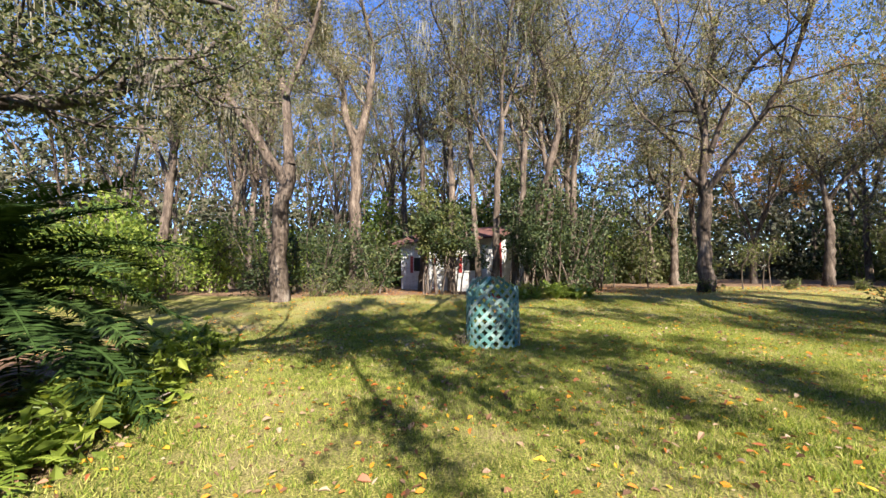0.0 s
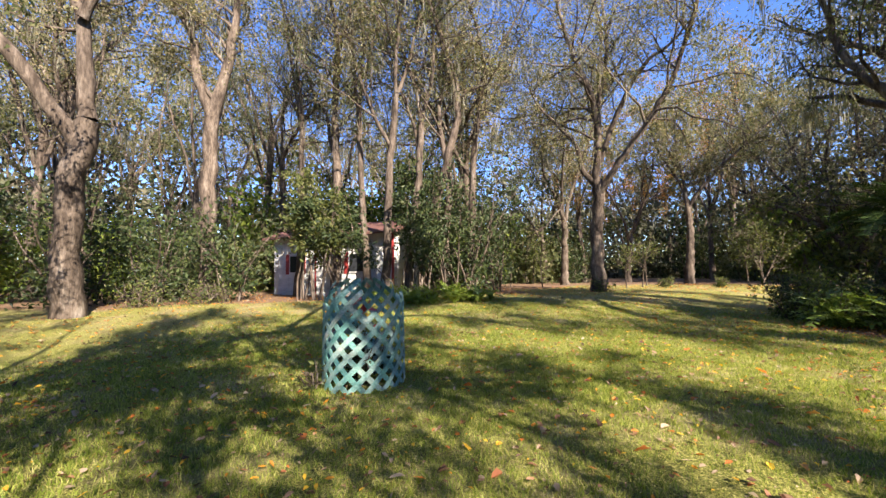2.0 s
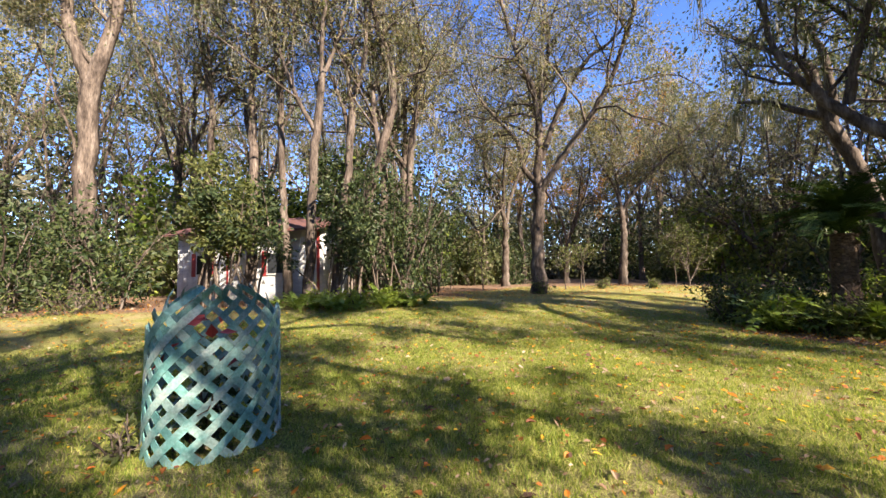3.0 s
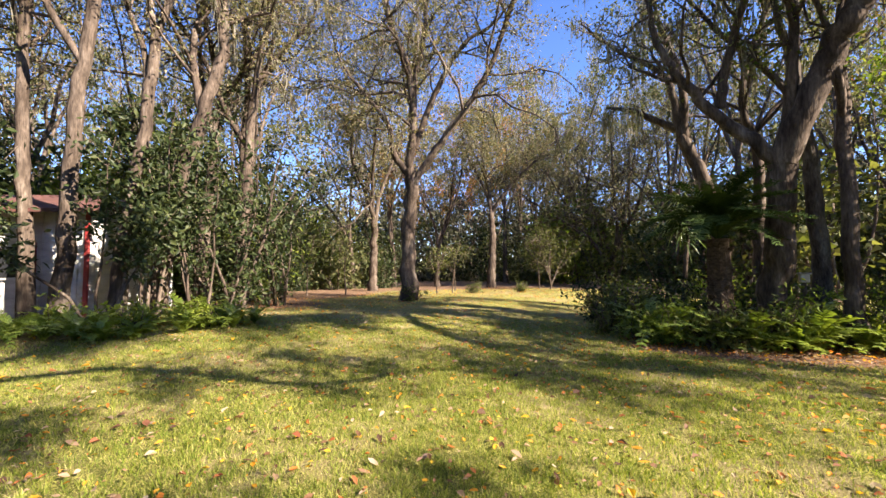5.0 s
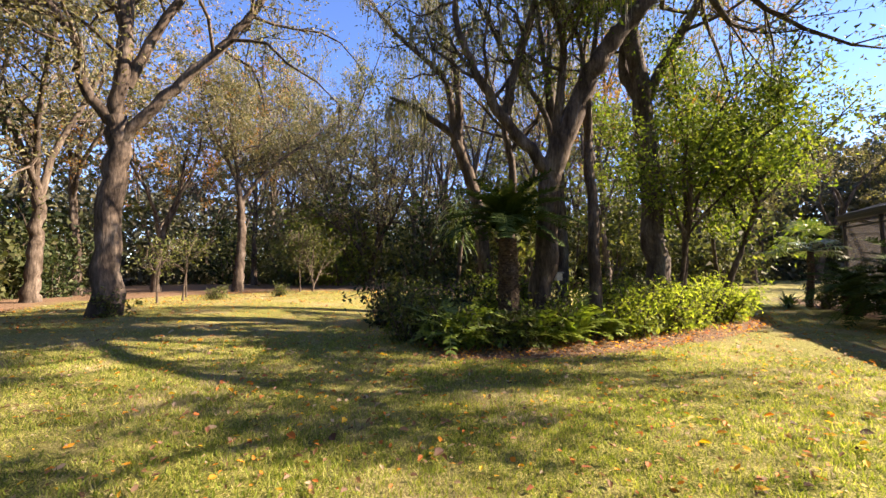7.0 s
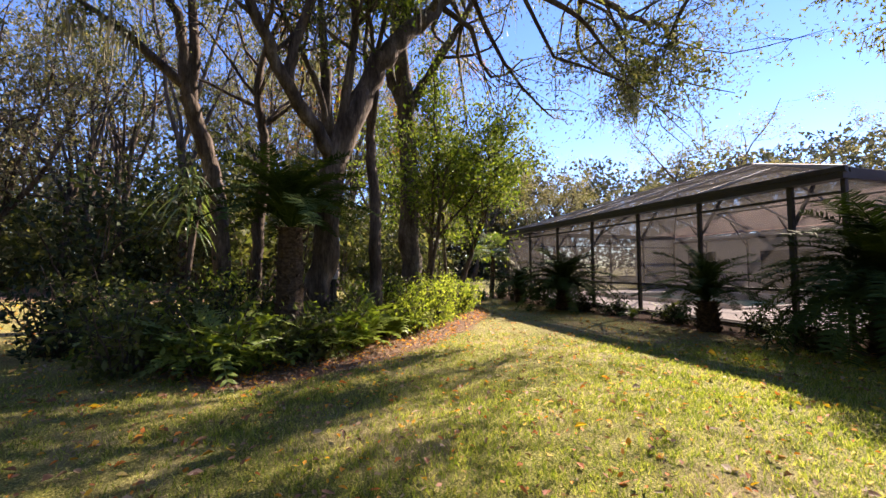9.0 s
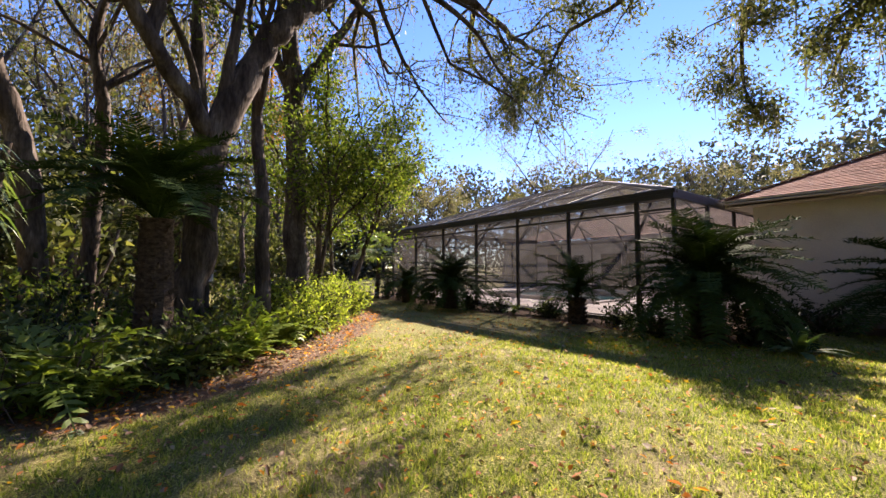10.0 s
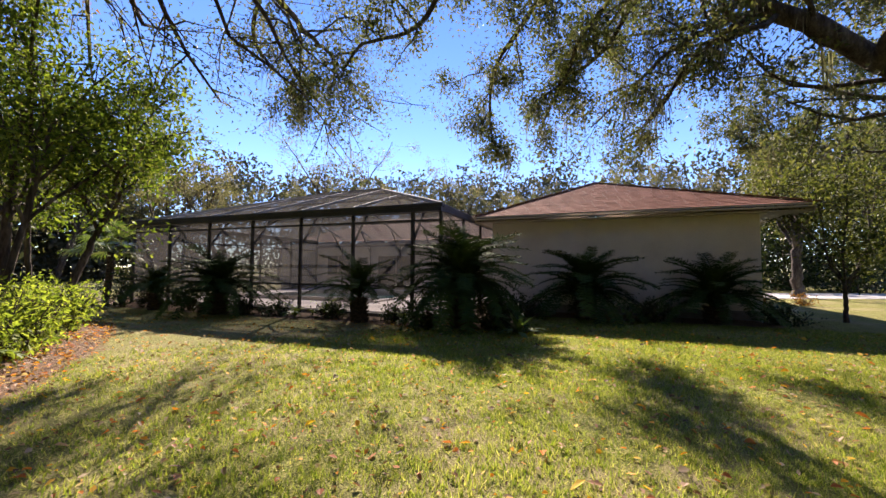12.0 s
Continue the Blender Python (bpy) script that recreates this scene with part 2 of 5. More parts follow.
def mesh_of(name, verts, faces, mat, smooth=False):
    """A mesh from an array of points and an array (or a list of arrays) of faces."""
    faces = [f for f in (faces if isinstance(faces, list) else [faces]) if len(f)]
    me = bpy.data.meshes.new(name)
    verts = np.asarray(verts, dtype=np.float32)
    me.vertices.add(len(verts))
    me.vertices.foreach_set("co", verts.ravel())
    loops = np.concatenate([np.asarray(f, dtype=np.int32).ravel() for f in faces])
    sizes = np.concatenate([np.full(len(f), np.asarray(f).shape[1], dtype=np.int32) for f in faces])
    me.loops.add(len(loops))
    me.loops.foreach_set("vertex_index", loops)
    me.polygons.add(len(sizes))
    me.polygons.foreach_set("loop_start", np.concatenate([[0], np.cumsum(sizes)[:-1]]).astype(np.int32))
    me.polygons.foreach_set("loop_total", sizes)
    me.polygons.foreach_set("use_smooth", np.full(len(sizes), smooth, dtype=bool))
    me.materials.append(mat)
    me.update(calc_edges=True)
    return me


def part(name, me, parent, label="", m=None):
    """Links a mesh as one object under its thing."""
    ob = new(name, me)
    ob.parent = parent
    if m is not None:
        ob.matrix_basis = m
    return tagged(ob, label)


def thing(name, label, category, m=None, group="", kind="", me=None):
    ob = new(name, me)
    if m is not None:
        ob.matrix_basis = m
    return tagged(ob, label, category, group, kind)


def box_mesh(name, size, mat, bevel=0.006, at=(0, 0, 0)):
    bm = bmesh.new()
    bmesh.ops.create_cube(bm, size=1)
    bmesh.ops.scale(bm, vec=size, verts=bm.verts)
    if bevel:
        bmesh.ops.bevel(bm, geom=bm.edges[:], offset=min(bevel, min(size) * 0.3), segments=1, affect="EDGES")
    bmesh.ops.translate(bm, vec=at, verts=bm.verts)
    me = bpy.data.meshes.new(name)
    bm.to_mesh(me)
    bm.free()
    me.materials.append(mat)
    return me


def bar_mesh(name, a, b, w, h, mat):
    """A square bar from a to b."""
    a, b = Vector(a), Vector(b)
    me = box_mesh(name, (w, h, (b - a).length), mat, 0.004)
    q = (b - a).to_track_quat("Z", "Y")
    me.transform(Matrix.Translation((a + b) / 2) @ q.to_matrix().to_4x4())
    return me


class Soup:
    """Collects tubes, strips and leaves for one mesh."""

    def __init__(self):
        self.v, self.q, self.t, self.n = [], [], [], 0

    def tube(self, pts, radii, sides=6):
        pts = np.asarray(pts, dtype=float)
        tan = np.gradient(pts, axis=0)
        tan /= np.linalg.norm(tan, axis=1, keepdims=True) + 1e-9
        ref = np.array([1.0, 0.2, 0.1]) if abs(tan[0][2]) > 0.6 else np.array([0.1, 0.2, 1.0])
        s = np.cross(tan, ref)
        s /= np.linalg.norm(s, axis=1, keepdims=True) + 1e-9
        o = np.cross(tan, s)
        a = np.arange(sides) * 2 * np.pi / sides
        ring = pts[:, None] + np.asarray(radii)[:, None, None] * (np.cos(a)[None, :, None] * s[:, None] + np.sin(a)[None, :, None] * o[:, None])
        k = len(pts)
        idx = np.arange(k * sides).reshape(k, sides) + self.n
        nxt = np.roll(idx, -1, axis=1)
        self.q.append(np.stack([idx[:-1], nxt[:-1], nxt[1:], idx[1:]], axis=-1).reshape(-1, 4))
        self.v.append(ring.reshape(-1, 3))
        self.n += k * sides

    def quads(self, corners):
        """corners: n x 4 x 3."""
        k = len(corners)
        self.v.append(np.asarray(corners).reshape(-1, 3))
        self.q.append(np.arange(k * 4).reshape(k, 4) + self.n)
        self.n += k * 4

    def tris(self, corners):
        k = len(corners)
        self.v.append(np.asarray(corners).reshape(-1, 3))
        self.t.append(np.arange(k * 3).reshape(k, 3) + self.n)
        self.n += k * 3

    def mesh(self, name, mat, smooth=False):
        faces = ([np.concatenate(self.q)] if self.q else []) + ([np.concatenate(self.t)] if self.t else [])
        return mesh_of(name, np.concatenate(self.v), faces, mat, smooth)


def unit(a):
    return a / (np.linalg.norm(a, axis=-1, keepdims=True) + 1e-9)


def leaf_quads(rng, centres, size, droop=0.3, wide=0.45):
    """A small folded blade at each centre, turned at random."""
    n = len(centres)
    d = unit(rng.normal(size=(n, 3)) + [0, 0, -droop])
    s = unit(np.cross(d, rng.normal(size=(n, 3))))
    up = np.cross(s, d)
    ln = size * rng.uniform(0.6, 1.3, (n, 1))
    mid = centres + d * ln * 0.45
    return np.stack([centres, mid + s * ln * wide * 0.5 + up * ln * 0.08, centres + d * ln, mid - s * ln * wide * 0.5 + up * ln * 0.08], axis=1)


def leaf_tris(rng, centres, size, droop=0.3, wide=0.5):
    """A plain three-cornered leaf at each centre, for foliage some way off."""
    n = len(centres)
    d = unit(rng.normal(size=(n, 3)) + [0, 0, -droop])
    s = unit(np.cross(d, rng.normal(size=(n, 3))))
    ln = size * rng.uniform(0.6, 1.3, (n, 1))
    return np.stack([centres + s * ln * wide * 0.5, centres - s * ln * wide * 0.5, centres + d * ln], axis=1)


def bend(rng, a, way, length, steps, wander, lift):
    """A crooked line of points from a along way."""
    pts, d = [np.array(a, dtype=float)], unit(np.array(way, dtype=float))
    for _ in range(steps):
        d = unit(d + rng.normal(size=3) * wander + np.array([0, 0, lift]))
        pts.append(pts[-1] + d * length / steps)
    return np.array(pts)


def smooth_line(pts, per=4):
    """Points along a Catmull-Rom curve through a few points."""
    p = np.asarray(pts, dtype=float)
    p = np.vstack([2 * p[0] - p[1], p, 2 * p[-1] - p[-2]])
    out = []
    for i in range(1, len(p) - 2):
        for t in np.linspace(0, 1, per, endpoint=False):
            a, b, c, d = p[i - 1:i + 3]
            out.append(0.5 * (2 * b + (c - a) * t + (2 * a - 5 * b + 4 * c - d) * t * t + (3 * b - a - 3 * c + d) * t ** 3))
    out.append(p[-2])
    return np.array(out)


def make_tree(name, label, at, limbs, seed, leaf_mat=None, bark=None, leaf=0.12, leaves=14000, boughs=1.0, reach=0.42, moss=40, low=0.25, group="", category="tree", spread=0.2, twigs=6, lift=0.03, crown_label="", turn=0.0, size=1.0, folded=False, sides=5, headroom=0.0):
    """A tree: limbs are (points from the base, thick radius, thin radius, bare?), the first one the trunk; boughs, twigs, leaves and moss grow from them."""
    leaf_mat, bark = leaf_mat or OAK_LEAF, bark or BARK
    rng = np.random.default_rng(seed)
    wood, tips, holds, load = Soup(), [], [], []
    for i, (pts, r0, r1, *bare) in enumerate(limbs):
        weight = bare[1] if len(bare) > 1 else 1.0
        line = smooth_line(pts, 5)
        line[1:-1] += rng.normal(size=(len(line) - 2, 3)) * r0 * 0.12
        rad = np.linspace(r0, r1, len(line)) * rng.uniform(0.93, 1.07, len(line))
        if i == 0:
            foot = np.exp(-np.linspace(0, 1, len(line)) * 14)
            rad *= 1 + 0.3 * foot
            line[0][2] -= 0.15
        wood.tube(line, rad, 9 if r0 > 0.12 else 6)
        if bare and bare[0]:
            continue
        length = np.linalg.norm(np.diff(line, axis=0), axis=1).sum()
        count = max(3, int(length * 2.0 * boughs))
        for k in range(count):
            s = low + (1 - low) * (k + rng.uniform()) / count
            j = min(len(line) - 2, int(s * (len(line) - 1)))
            p, tan = line[j], unit(line[j + 1] - line[j])
            side = unit(np.cross(tan, rng.normal(size=3)))
            bl = max(0.5, length * reach * (1.15 - 0.6 * s) * rng.uniform(0.6, 1.2))
            b = bend(rng, p, tan * 0.7 + side, bl, 6, 0.28, lift)
            if headroom and b[:, 2].min() < headroom:
                b[:, 2] = b[0, 2] + np.abs(b[:, 2] - b[0, 2])
                if b[0, 2] < headroom:
                    continue
            br = min(rad[j] * 0.5, 0.012 + bl * 0.014)
            wood.tube(b, np.linspace(br, 0.008, len(b)), sides)
            holds.append(b[1:])
            for w in range(twigs):
                q = rng.uniform(0.2, 1.0)
                jj = min(len(b) - 2, int(q * (len(b) - 1)))
                tl = bl * rng.uniform(0.2, 0.45)
                tw = bend(rng, b[jj], unit(b[jj + 1] - b[jj]) * 0.6 + unit(rng.normal(size=3)), tl, 3, 0.35, 0.0)
                wood.tube(tw, np.linspace(max(0.006, br * 0.35), 0.004, len(tw)), 3)
                tips.append(tw[1:])
                load += [weight] * len(tw[1:])
            tips.append(b[-2:])
            load += [weight] * 2
    tips, holds = np.concatenate(tips), np.concatenate(holds)
    load = np.array(load)[tips[:, 2] > headroom]
    tips, holds = tips[tips[:, 2] > headroom], holds[holds[:, 2] > headroom + 1.2]
    base = thing(name, label, category, pose(*at, 0, 0, turn) @ Matrix.Diagonal((size, size, size, 1)), group)
    part("trunk", wood.mesh("trunk", bark, True), base)
    if leaves:
        c = tips[rng.choice(len(tips), leaves, p=load / load.sum())]
        c = c + rng.normal(size=c.shape) * spread
        crown = Soup()
        if folded:
            crown.quads(leaf_quads(rng, c, leaf))
        else:
            crown.tris(leaf_tris(rng, c, leaf))
        part("crown", crown.mesh("crown", leaf_mat), base, crown_label)
    if moss:
        tagged(part("moss", moss_mesh(rng, holds, moss), base, "grey-green hanging moss"), kind="stuff")
    return base


def moss_mesh(rng, holds, count):
    """Tattered strands that hang from the boughs."""
    soup = Soup()
    pick = holds[rng.integers(0, len(holds), count)]
    for p in pick:
        n, ln = rng.integers(7, 14), rng.uniform(0.35, 1.3)
        a = p + rng.normal(size=(n, 3)) * [0.1, 0.1, 0.04]
        ang = rng.uniform(0, np.pi, n)
        w = np.stack([np.cos(ang), np.sin(ang), 0 * ang], axis=1) * rng.uniform(0.006, 0.018, (n, 1))
        l = ln * rng.uniform(0.4, 1.1, (n, 1)) * np.array([[0, 0, -1.0]])
        sway = rng.normal(size=(n, 3)) * [0.06, 0.06, 0]
        b, c = a + l * 0.5 + sway, a + l + sway * 1.6
        soup.quads(np.stack([a - w * 0.6, a + w * 0.6, b + w, b - w], axis=1))
        soup.tris(np.stack([b - w, b + w, c], axis=1))
    return soup.mesh("moss", MOSS)


def grown_limbs(seed, height, fork, count, radius, wide=0.5, lean=(0, 0), wander=0.1):
    """A trunk and main limbs made up by rule."""
    rng = np.random.default_rng(seed)
    trunk = bend(rng, (0, 0, 0), (lean[0], lean[1], 1), fork, 4, wander * 0.5, 0.05)
    limbs = [(trunk, radius, radius * 0.7, True)]
    for i in range(count):
        a = 2 * np.pi * (i + rng.uniform(-0.3, 0.3)) / count
        w = wide * rng.uniform(0.6, 1.3)
        l = (height - fork) * rng.uniform(0.75, 1.05)
        start = trunk[-1] if i % 2 == 0 or count < 3 else trunk[-2]
        limbs.append((bend(rng, start, (np.cos(a) * w + lean[0], np.sin(a) * w + lean[1], 1), l, 6, wander * 1.6, 0.02), radius * (0.62 if count < 3 else 0.5), 0.015))
    return limbs


def make_bush(name, label, at, seed, wide, high, leaf_mat, leaf=0.08, count=900, category="shrub", group="", stems=7, twigs=7, folded=True, bare=0.0):
    """A shrub of many stems and leaves with an uneven outline."""
    rng = np.random.default_rng(seed)
    wood, tips = Soup(), []
    for i in range(stems):
        a = rng.uniform(0, 2 * np.pi)
        r = rng.uniform(0.1, 0.6)
        b = bend(rng, (np.cos(a) * wide * 0.12, np.sin(a) * wide * 0.12, -0.05), (np.cos(a) * r * wide / high, np.sin(a) * r * wide / high, 1), high * rng.uniform(0.65, 1.1), 6, 0.14, -0.02)
        wood.tube(b, np.linspace(0.012 + high * 0.006, 0.005, len(b)), 5)
        for k in range(twigs):
            j = rng.integers(max(1, int(bare * 6)), len(b) - 1)
            t = bend(rng, b[j], unit(rng.normal(size=3) + [0, 0, 0.4]), wide * rng.uniform(0.2, 0.45), 2, 0.3, 0.0)
            if folded:
                wood.tube(t, np.linspace(0.008, 0.004, len(t)), 3)
            tips.append(t[1:])
    tips = np.concatenate(tips)
    c = tips[rng.integers(0, len(tips), count)] + rng.normal(size=(count, 3)) * wide * 0.1
    c[:, 2] = np.abs(c[:, 2])
    base = thing(name, label, category, pose(*at), group)
    tagged(part("woody_frame", wood.mesh("woody_frame", BARK, True), base), kind="stuff")
    crown = Soup()
    if folded:
        crown.quads(leaf_quads(rng, c, leaf))
    else:
        crown.tris(leaf_tris(rng, c, leaf, 0.3, 0.6))
    part("crown", crown.mesh("crown", leaf_mat), base)
    return base


def frond_mesh(name, mat, length, arch, leaflet, pairs, seed, vee=0.35, width=0.12, taper=0.5, curl=0.0):
    """One feather leaf that grows along +x and arches down: a midrib with two rows of leaflets."""
    rng = np.random.default_rng(seed)
    soup = Soup()
    t = np.linspace(0, 1, 12)
    spine = np.stack([length * (t - arch * 0.18 * t ** 2), curl * t ** 2, length * arch * (0.55 * t - 0.95 * t ** 2)], axis=1)
    soup.tube(spine, np.linspace(0.014, 0.004, 12) * (length ** 0.5), 4)
    s = np.linspace(0.1, 0.99, pairs)
    p = np.stack([np.interp(s, t, spine[:, i]) for i in range(3)], axis=1)
    tan = unit(np.stack([np.interp(s, t, np.gradient(spine[:, i])) for i in range(3)], axis=1))
    size = leaflet * (np.sin(np.pi * (0.12 + 0.8 * s)) ** taper)[:, None]
    for sgn in (-1, 1):
        side = unit(np.cross(tan, [0, 0, 1.0])) * sgn
        d = unit(side + tan * 0.55 + np.array([0, 0, vee]) + rng.normal(size=p.shape) * 0.16)
        w = tan * leaflet * width * 0.5
        mid = p + d * size * 0.55
        tip = p + d * size + np.array([0, 0, -0.15]) * size
        soup.quads(np.stack([p - w * 0.6, p + w * 0.6, mid + w, mid - w], axis=1))
        soup.tris(np.stack([mid - w, mid + w, tip], axis=1))
    return soup.mesh(name, mat)



# ---- ground ----
BED = [(9.85, 8.3), (10.1, 6.85), (11.0, 5.25), (11.75, 4.3), (12.95, 2.8), (14.2, 1.75), (16.3, 0.8), (19.0, 2.5), (19.0, 7.0), (17.0, 10.5), (14.8, 11.2), (12.0, 9.6)]
LEFT_BED = [(-2.5, 1.5), (-2.6, 2.6), (-2.8, 3.4), (-3.3, 4.7), (-4.1, 6.9), (-5.2, 7.6), (-7.5, 6.0), (-8.0, 0.5), (-4.0, -0.5)]


def inside(x, y, poly):
    hit = False
    for (x0, y0), (x1, y1) in zip(poly, poly[1:] + poly[:1]):
        if (y0 > y) != (y1 > y) and x < (x1 - x0) * (y - y0) / (y1 - y0) + x0:
            hit = not hit
    return hit


def litter_at(x, y):
    """How far the ground is leaf litter and not lawn, 0 to 1."""
    woods = min(1.0, max(0.0, (y - (14.2 if x < 3 else 16.0 if x < 9 else 20.0) + 0.8 * math.sin(x * 0.7) + 3.0 * noise.noise((x * 0.3, y * 0.3, 5))) / 3.0))
    east = min(1.0, max(0.0, (x - 21) / 3.0)) if y > 6 else 0.0
    beds = 1.0 if inside(x, y, BED) or inside(x, y, LEFT_BED) else 0.0
    house = 0.85 if HOUSE_V(x, y) < (0.9 if HOUSE_U(x, y) < 6.5 else 4.0) and HOUSE_U(x, y) > 0.4 and HOUSE_U(x, y) < 24 else 0.0
    return max(woods * 0.8, east * 0.8, beds, house)


HOUSE_O, HOUSE_TURN = (-1.38, -2.12), -10.9        # the eave's corner and the house's turn in degrees
HU = (math.cos(radians(HOUSE_TURN)), math.sin(radians(HOUSE_TURN)))


def HOUSE_U(x, y):
    return (x - HOUSE_O[0]) * HU[0] + (y - HOUSE_O[1]) * HU[1]


def HOUSE_V(x, y):
    return -(x - HOUSE_O[0]) * HU[1] + (y - HOUSE_O[1]) * HU[0]


def axis(lo, hi, step, far):
    inner = list(np.arange(lo, hi + step / 2, step))
    out, d = [], step
    while sum(out) < far:
        d *= 1.35
        out.append(d)
    left = lo - np.cumsum(out)
    right = inner[-1] + np.cumsum(out)
    return np.concatenate([left[::-1], inner, right])


def build_ground():
    xs, ys = axis(-12, 28, 0.25, 2500), axis(-6, 26, 0.25, 2500)
    nx, ny = len(xs), len(ys)
    v = np.zeros((nx, ny, 3))
    lit = np.zeros((nx, ny))
    for i, x in enumerate(xs):
        for j, y in enumerate(ys):
            near = -14 < x < 30 and -8 < y < 28
            v[i, j] = (x, y, rise(x, y) + (0.02 * noise.noise((x * 0.5, y * 0.5, 0)) + 0.012 * noise.noise((x * 2, y * 2, 3)) if near else 0))
            lit[i, j] = litter_at(x, y) if near else (0.7 if y > 0 else 0.2)
    for _ in range(3):
        lit[1:-1, 1:-1] = (lit[1:-1, 1:-1] * 2 + lit[:-2, 1:-1] + lit[2:, 1:-1] + lit[1:-1, :-2] + lit[1:-1, 2:]) / 6
    idx = np.arange(nx * ny).reshape(nx, ny)
    f = np.stack([idx[:-1, :-1], idx[1:, :-1], idx[1:, 1:], idx[:-1, 1:]], axis=-1).reshape(-1, 4)
    me = mesh_of("ground", v.reshape(-1, 3), f, LAWN, True)
    me.attributes.new("litter", "FLOAT", "POINT").data.foreach_set("value", lit.ravel().astype(np.float32))
    thing("ground", "mown grass lawn with straw patches and leaf litter", "ground", kind="structure", me=me)


build_ground()


# ---- house ----
HOUSE = pose(HOUSE_O[0], HOUSE_O[1], 0, 0, 0, HOUSE_TURN)
EAVE = 2.95


def shingle_face(soup, a, b, c, d, rows, rng):
    """Courses of shingles over the roof face a-b (eave) to d-c (top); each tab a slightly raised quad."""
    a, b, c, d = (np.array(p, dtype=float) for p in (a, b, c, d))
    n = unit(np.cross(b - a, d - a))
    n = n if n[2] > 0 else -n
    for r in range(rows):
        t0, t1 = r / rows, (r + 1.12) / rows
        l0, r0 = a + (d - a) * t0, b + (c - b) * t0
        l1, r1 = a + (d - a) * min(1, t1), b + (c - b) * min(1, t1)
        w = np.linalg.norm(r0 - l0)
        k = max(1, int(w / 0.34))
        cut = np.clip((np.arange(k + 1) + (0.5 if r % 2 else 0.0) - 0.25) / k, 0, 1)
        for s0, s1 in zip(cut[:-1], cut[1:]):
            g = 0.006 / max(w, 0.3)
            lift = n * (0.012 + rng.uniform(0, 0.006))
            soup.quads(np.array([[l0 + (r0 - l0) * (s0 + g) + lift, l0 + (r0 - l0) * s1 + lift, l1 + (r1 - l1) * s1 + n * 0.002, l1 + (r1 - l1) * (s0 + g) + n * 0.002]]))
            soup.quads(np.array([[l0 + (r0 - l0) * (s0 + g) + n * -0.004, l0 + (r0 - l0) * s1 + n * -0.004, l0 + (r0 - l0) * s1 + lift, l0 + (r0 - l0) * (s0 + g) + lift]]))


def slab(name, mat, pts, thick):
    """A flat polygon given thickness downwards."""
    bm = bmesh.new()
    top = [bm.verts.new(p) for p in pts]
    low = [bm.verts.new((p[0], p[1], p[2] - thick)) for p in pts]
    bm.faces.new(top)
    bm.faces.new(low[::-1])
    for i in range(len(pts)):
        j = (i + 1) % len(pts)
        bm.faces.new((top[j], top[i], low[i], low[j]))
    bmesh.ops.recalc_face_normals(bm, faces=bm.faces)
    me = bpy.data.meshes.new(name)
    bm.to_mesh(me)
    bm.free()
    me.materials.append(mat)
    return me


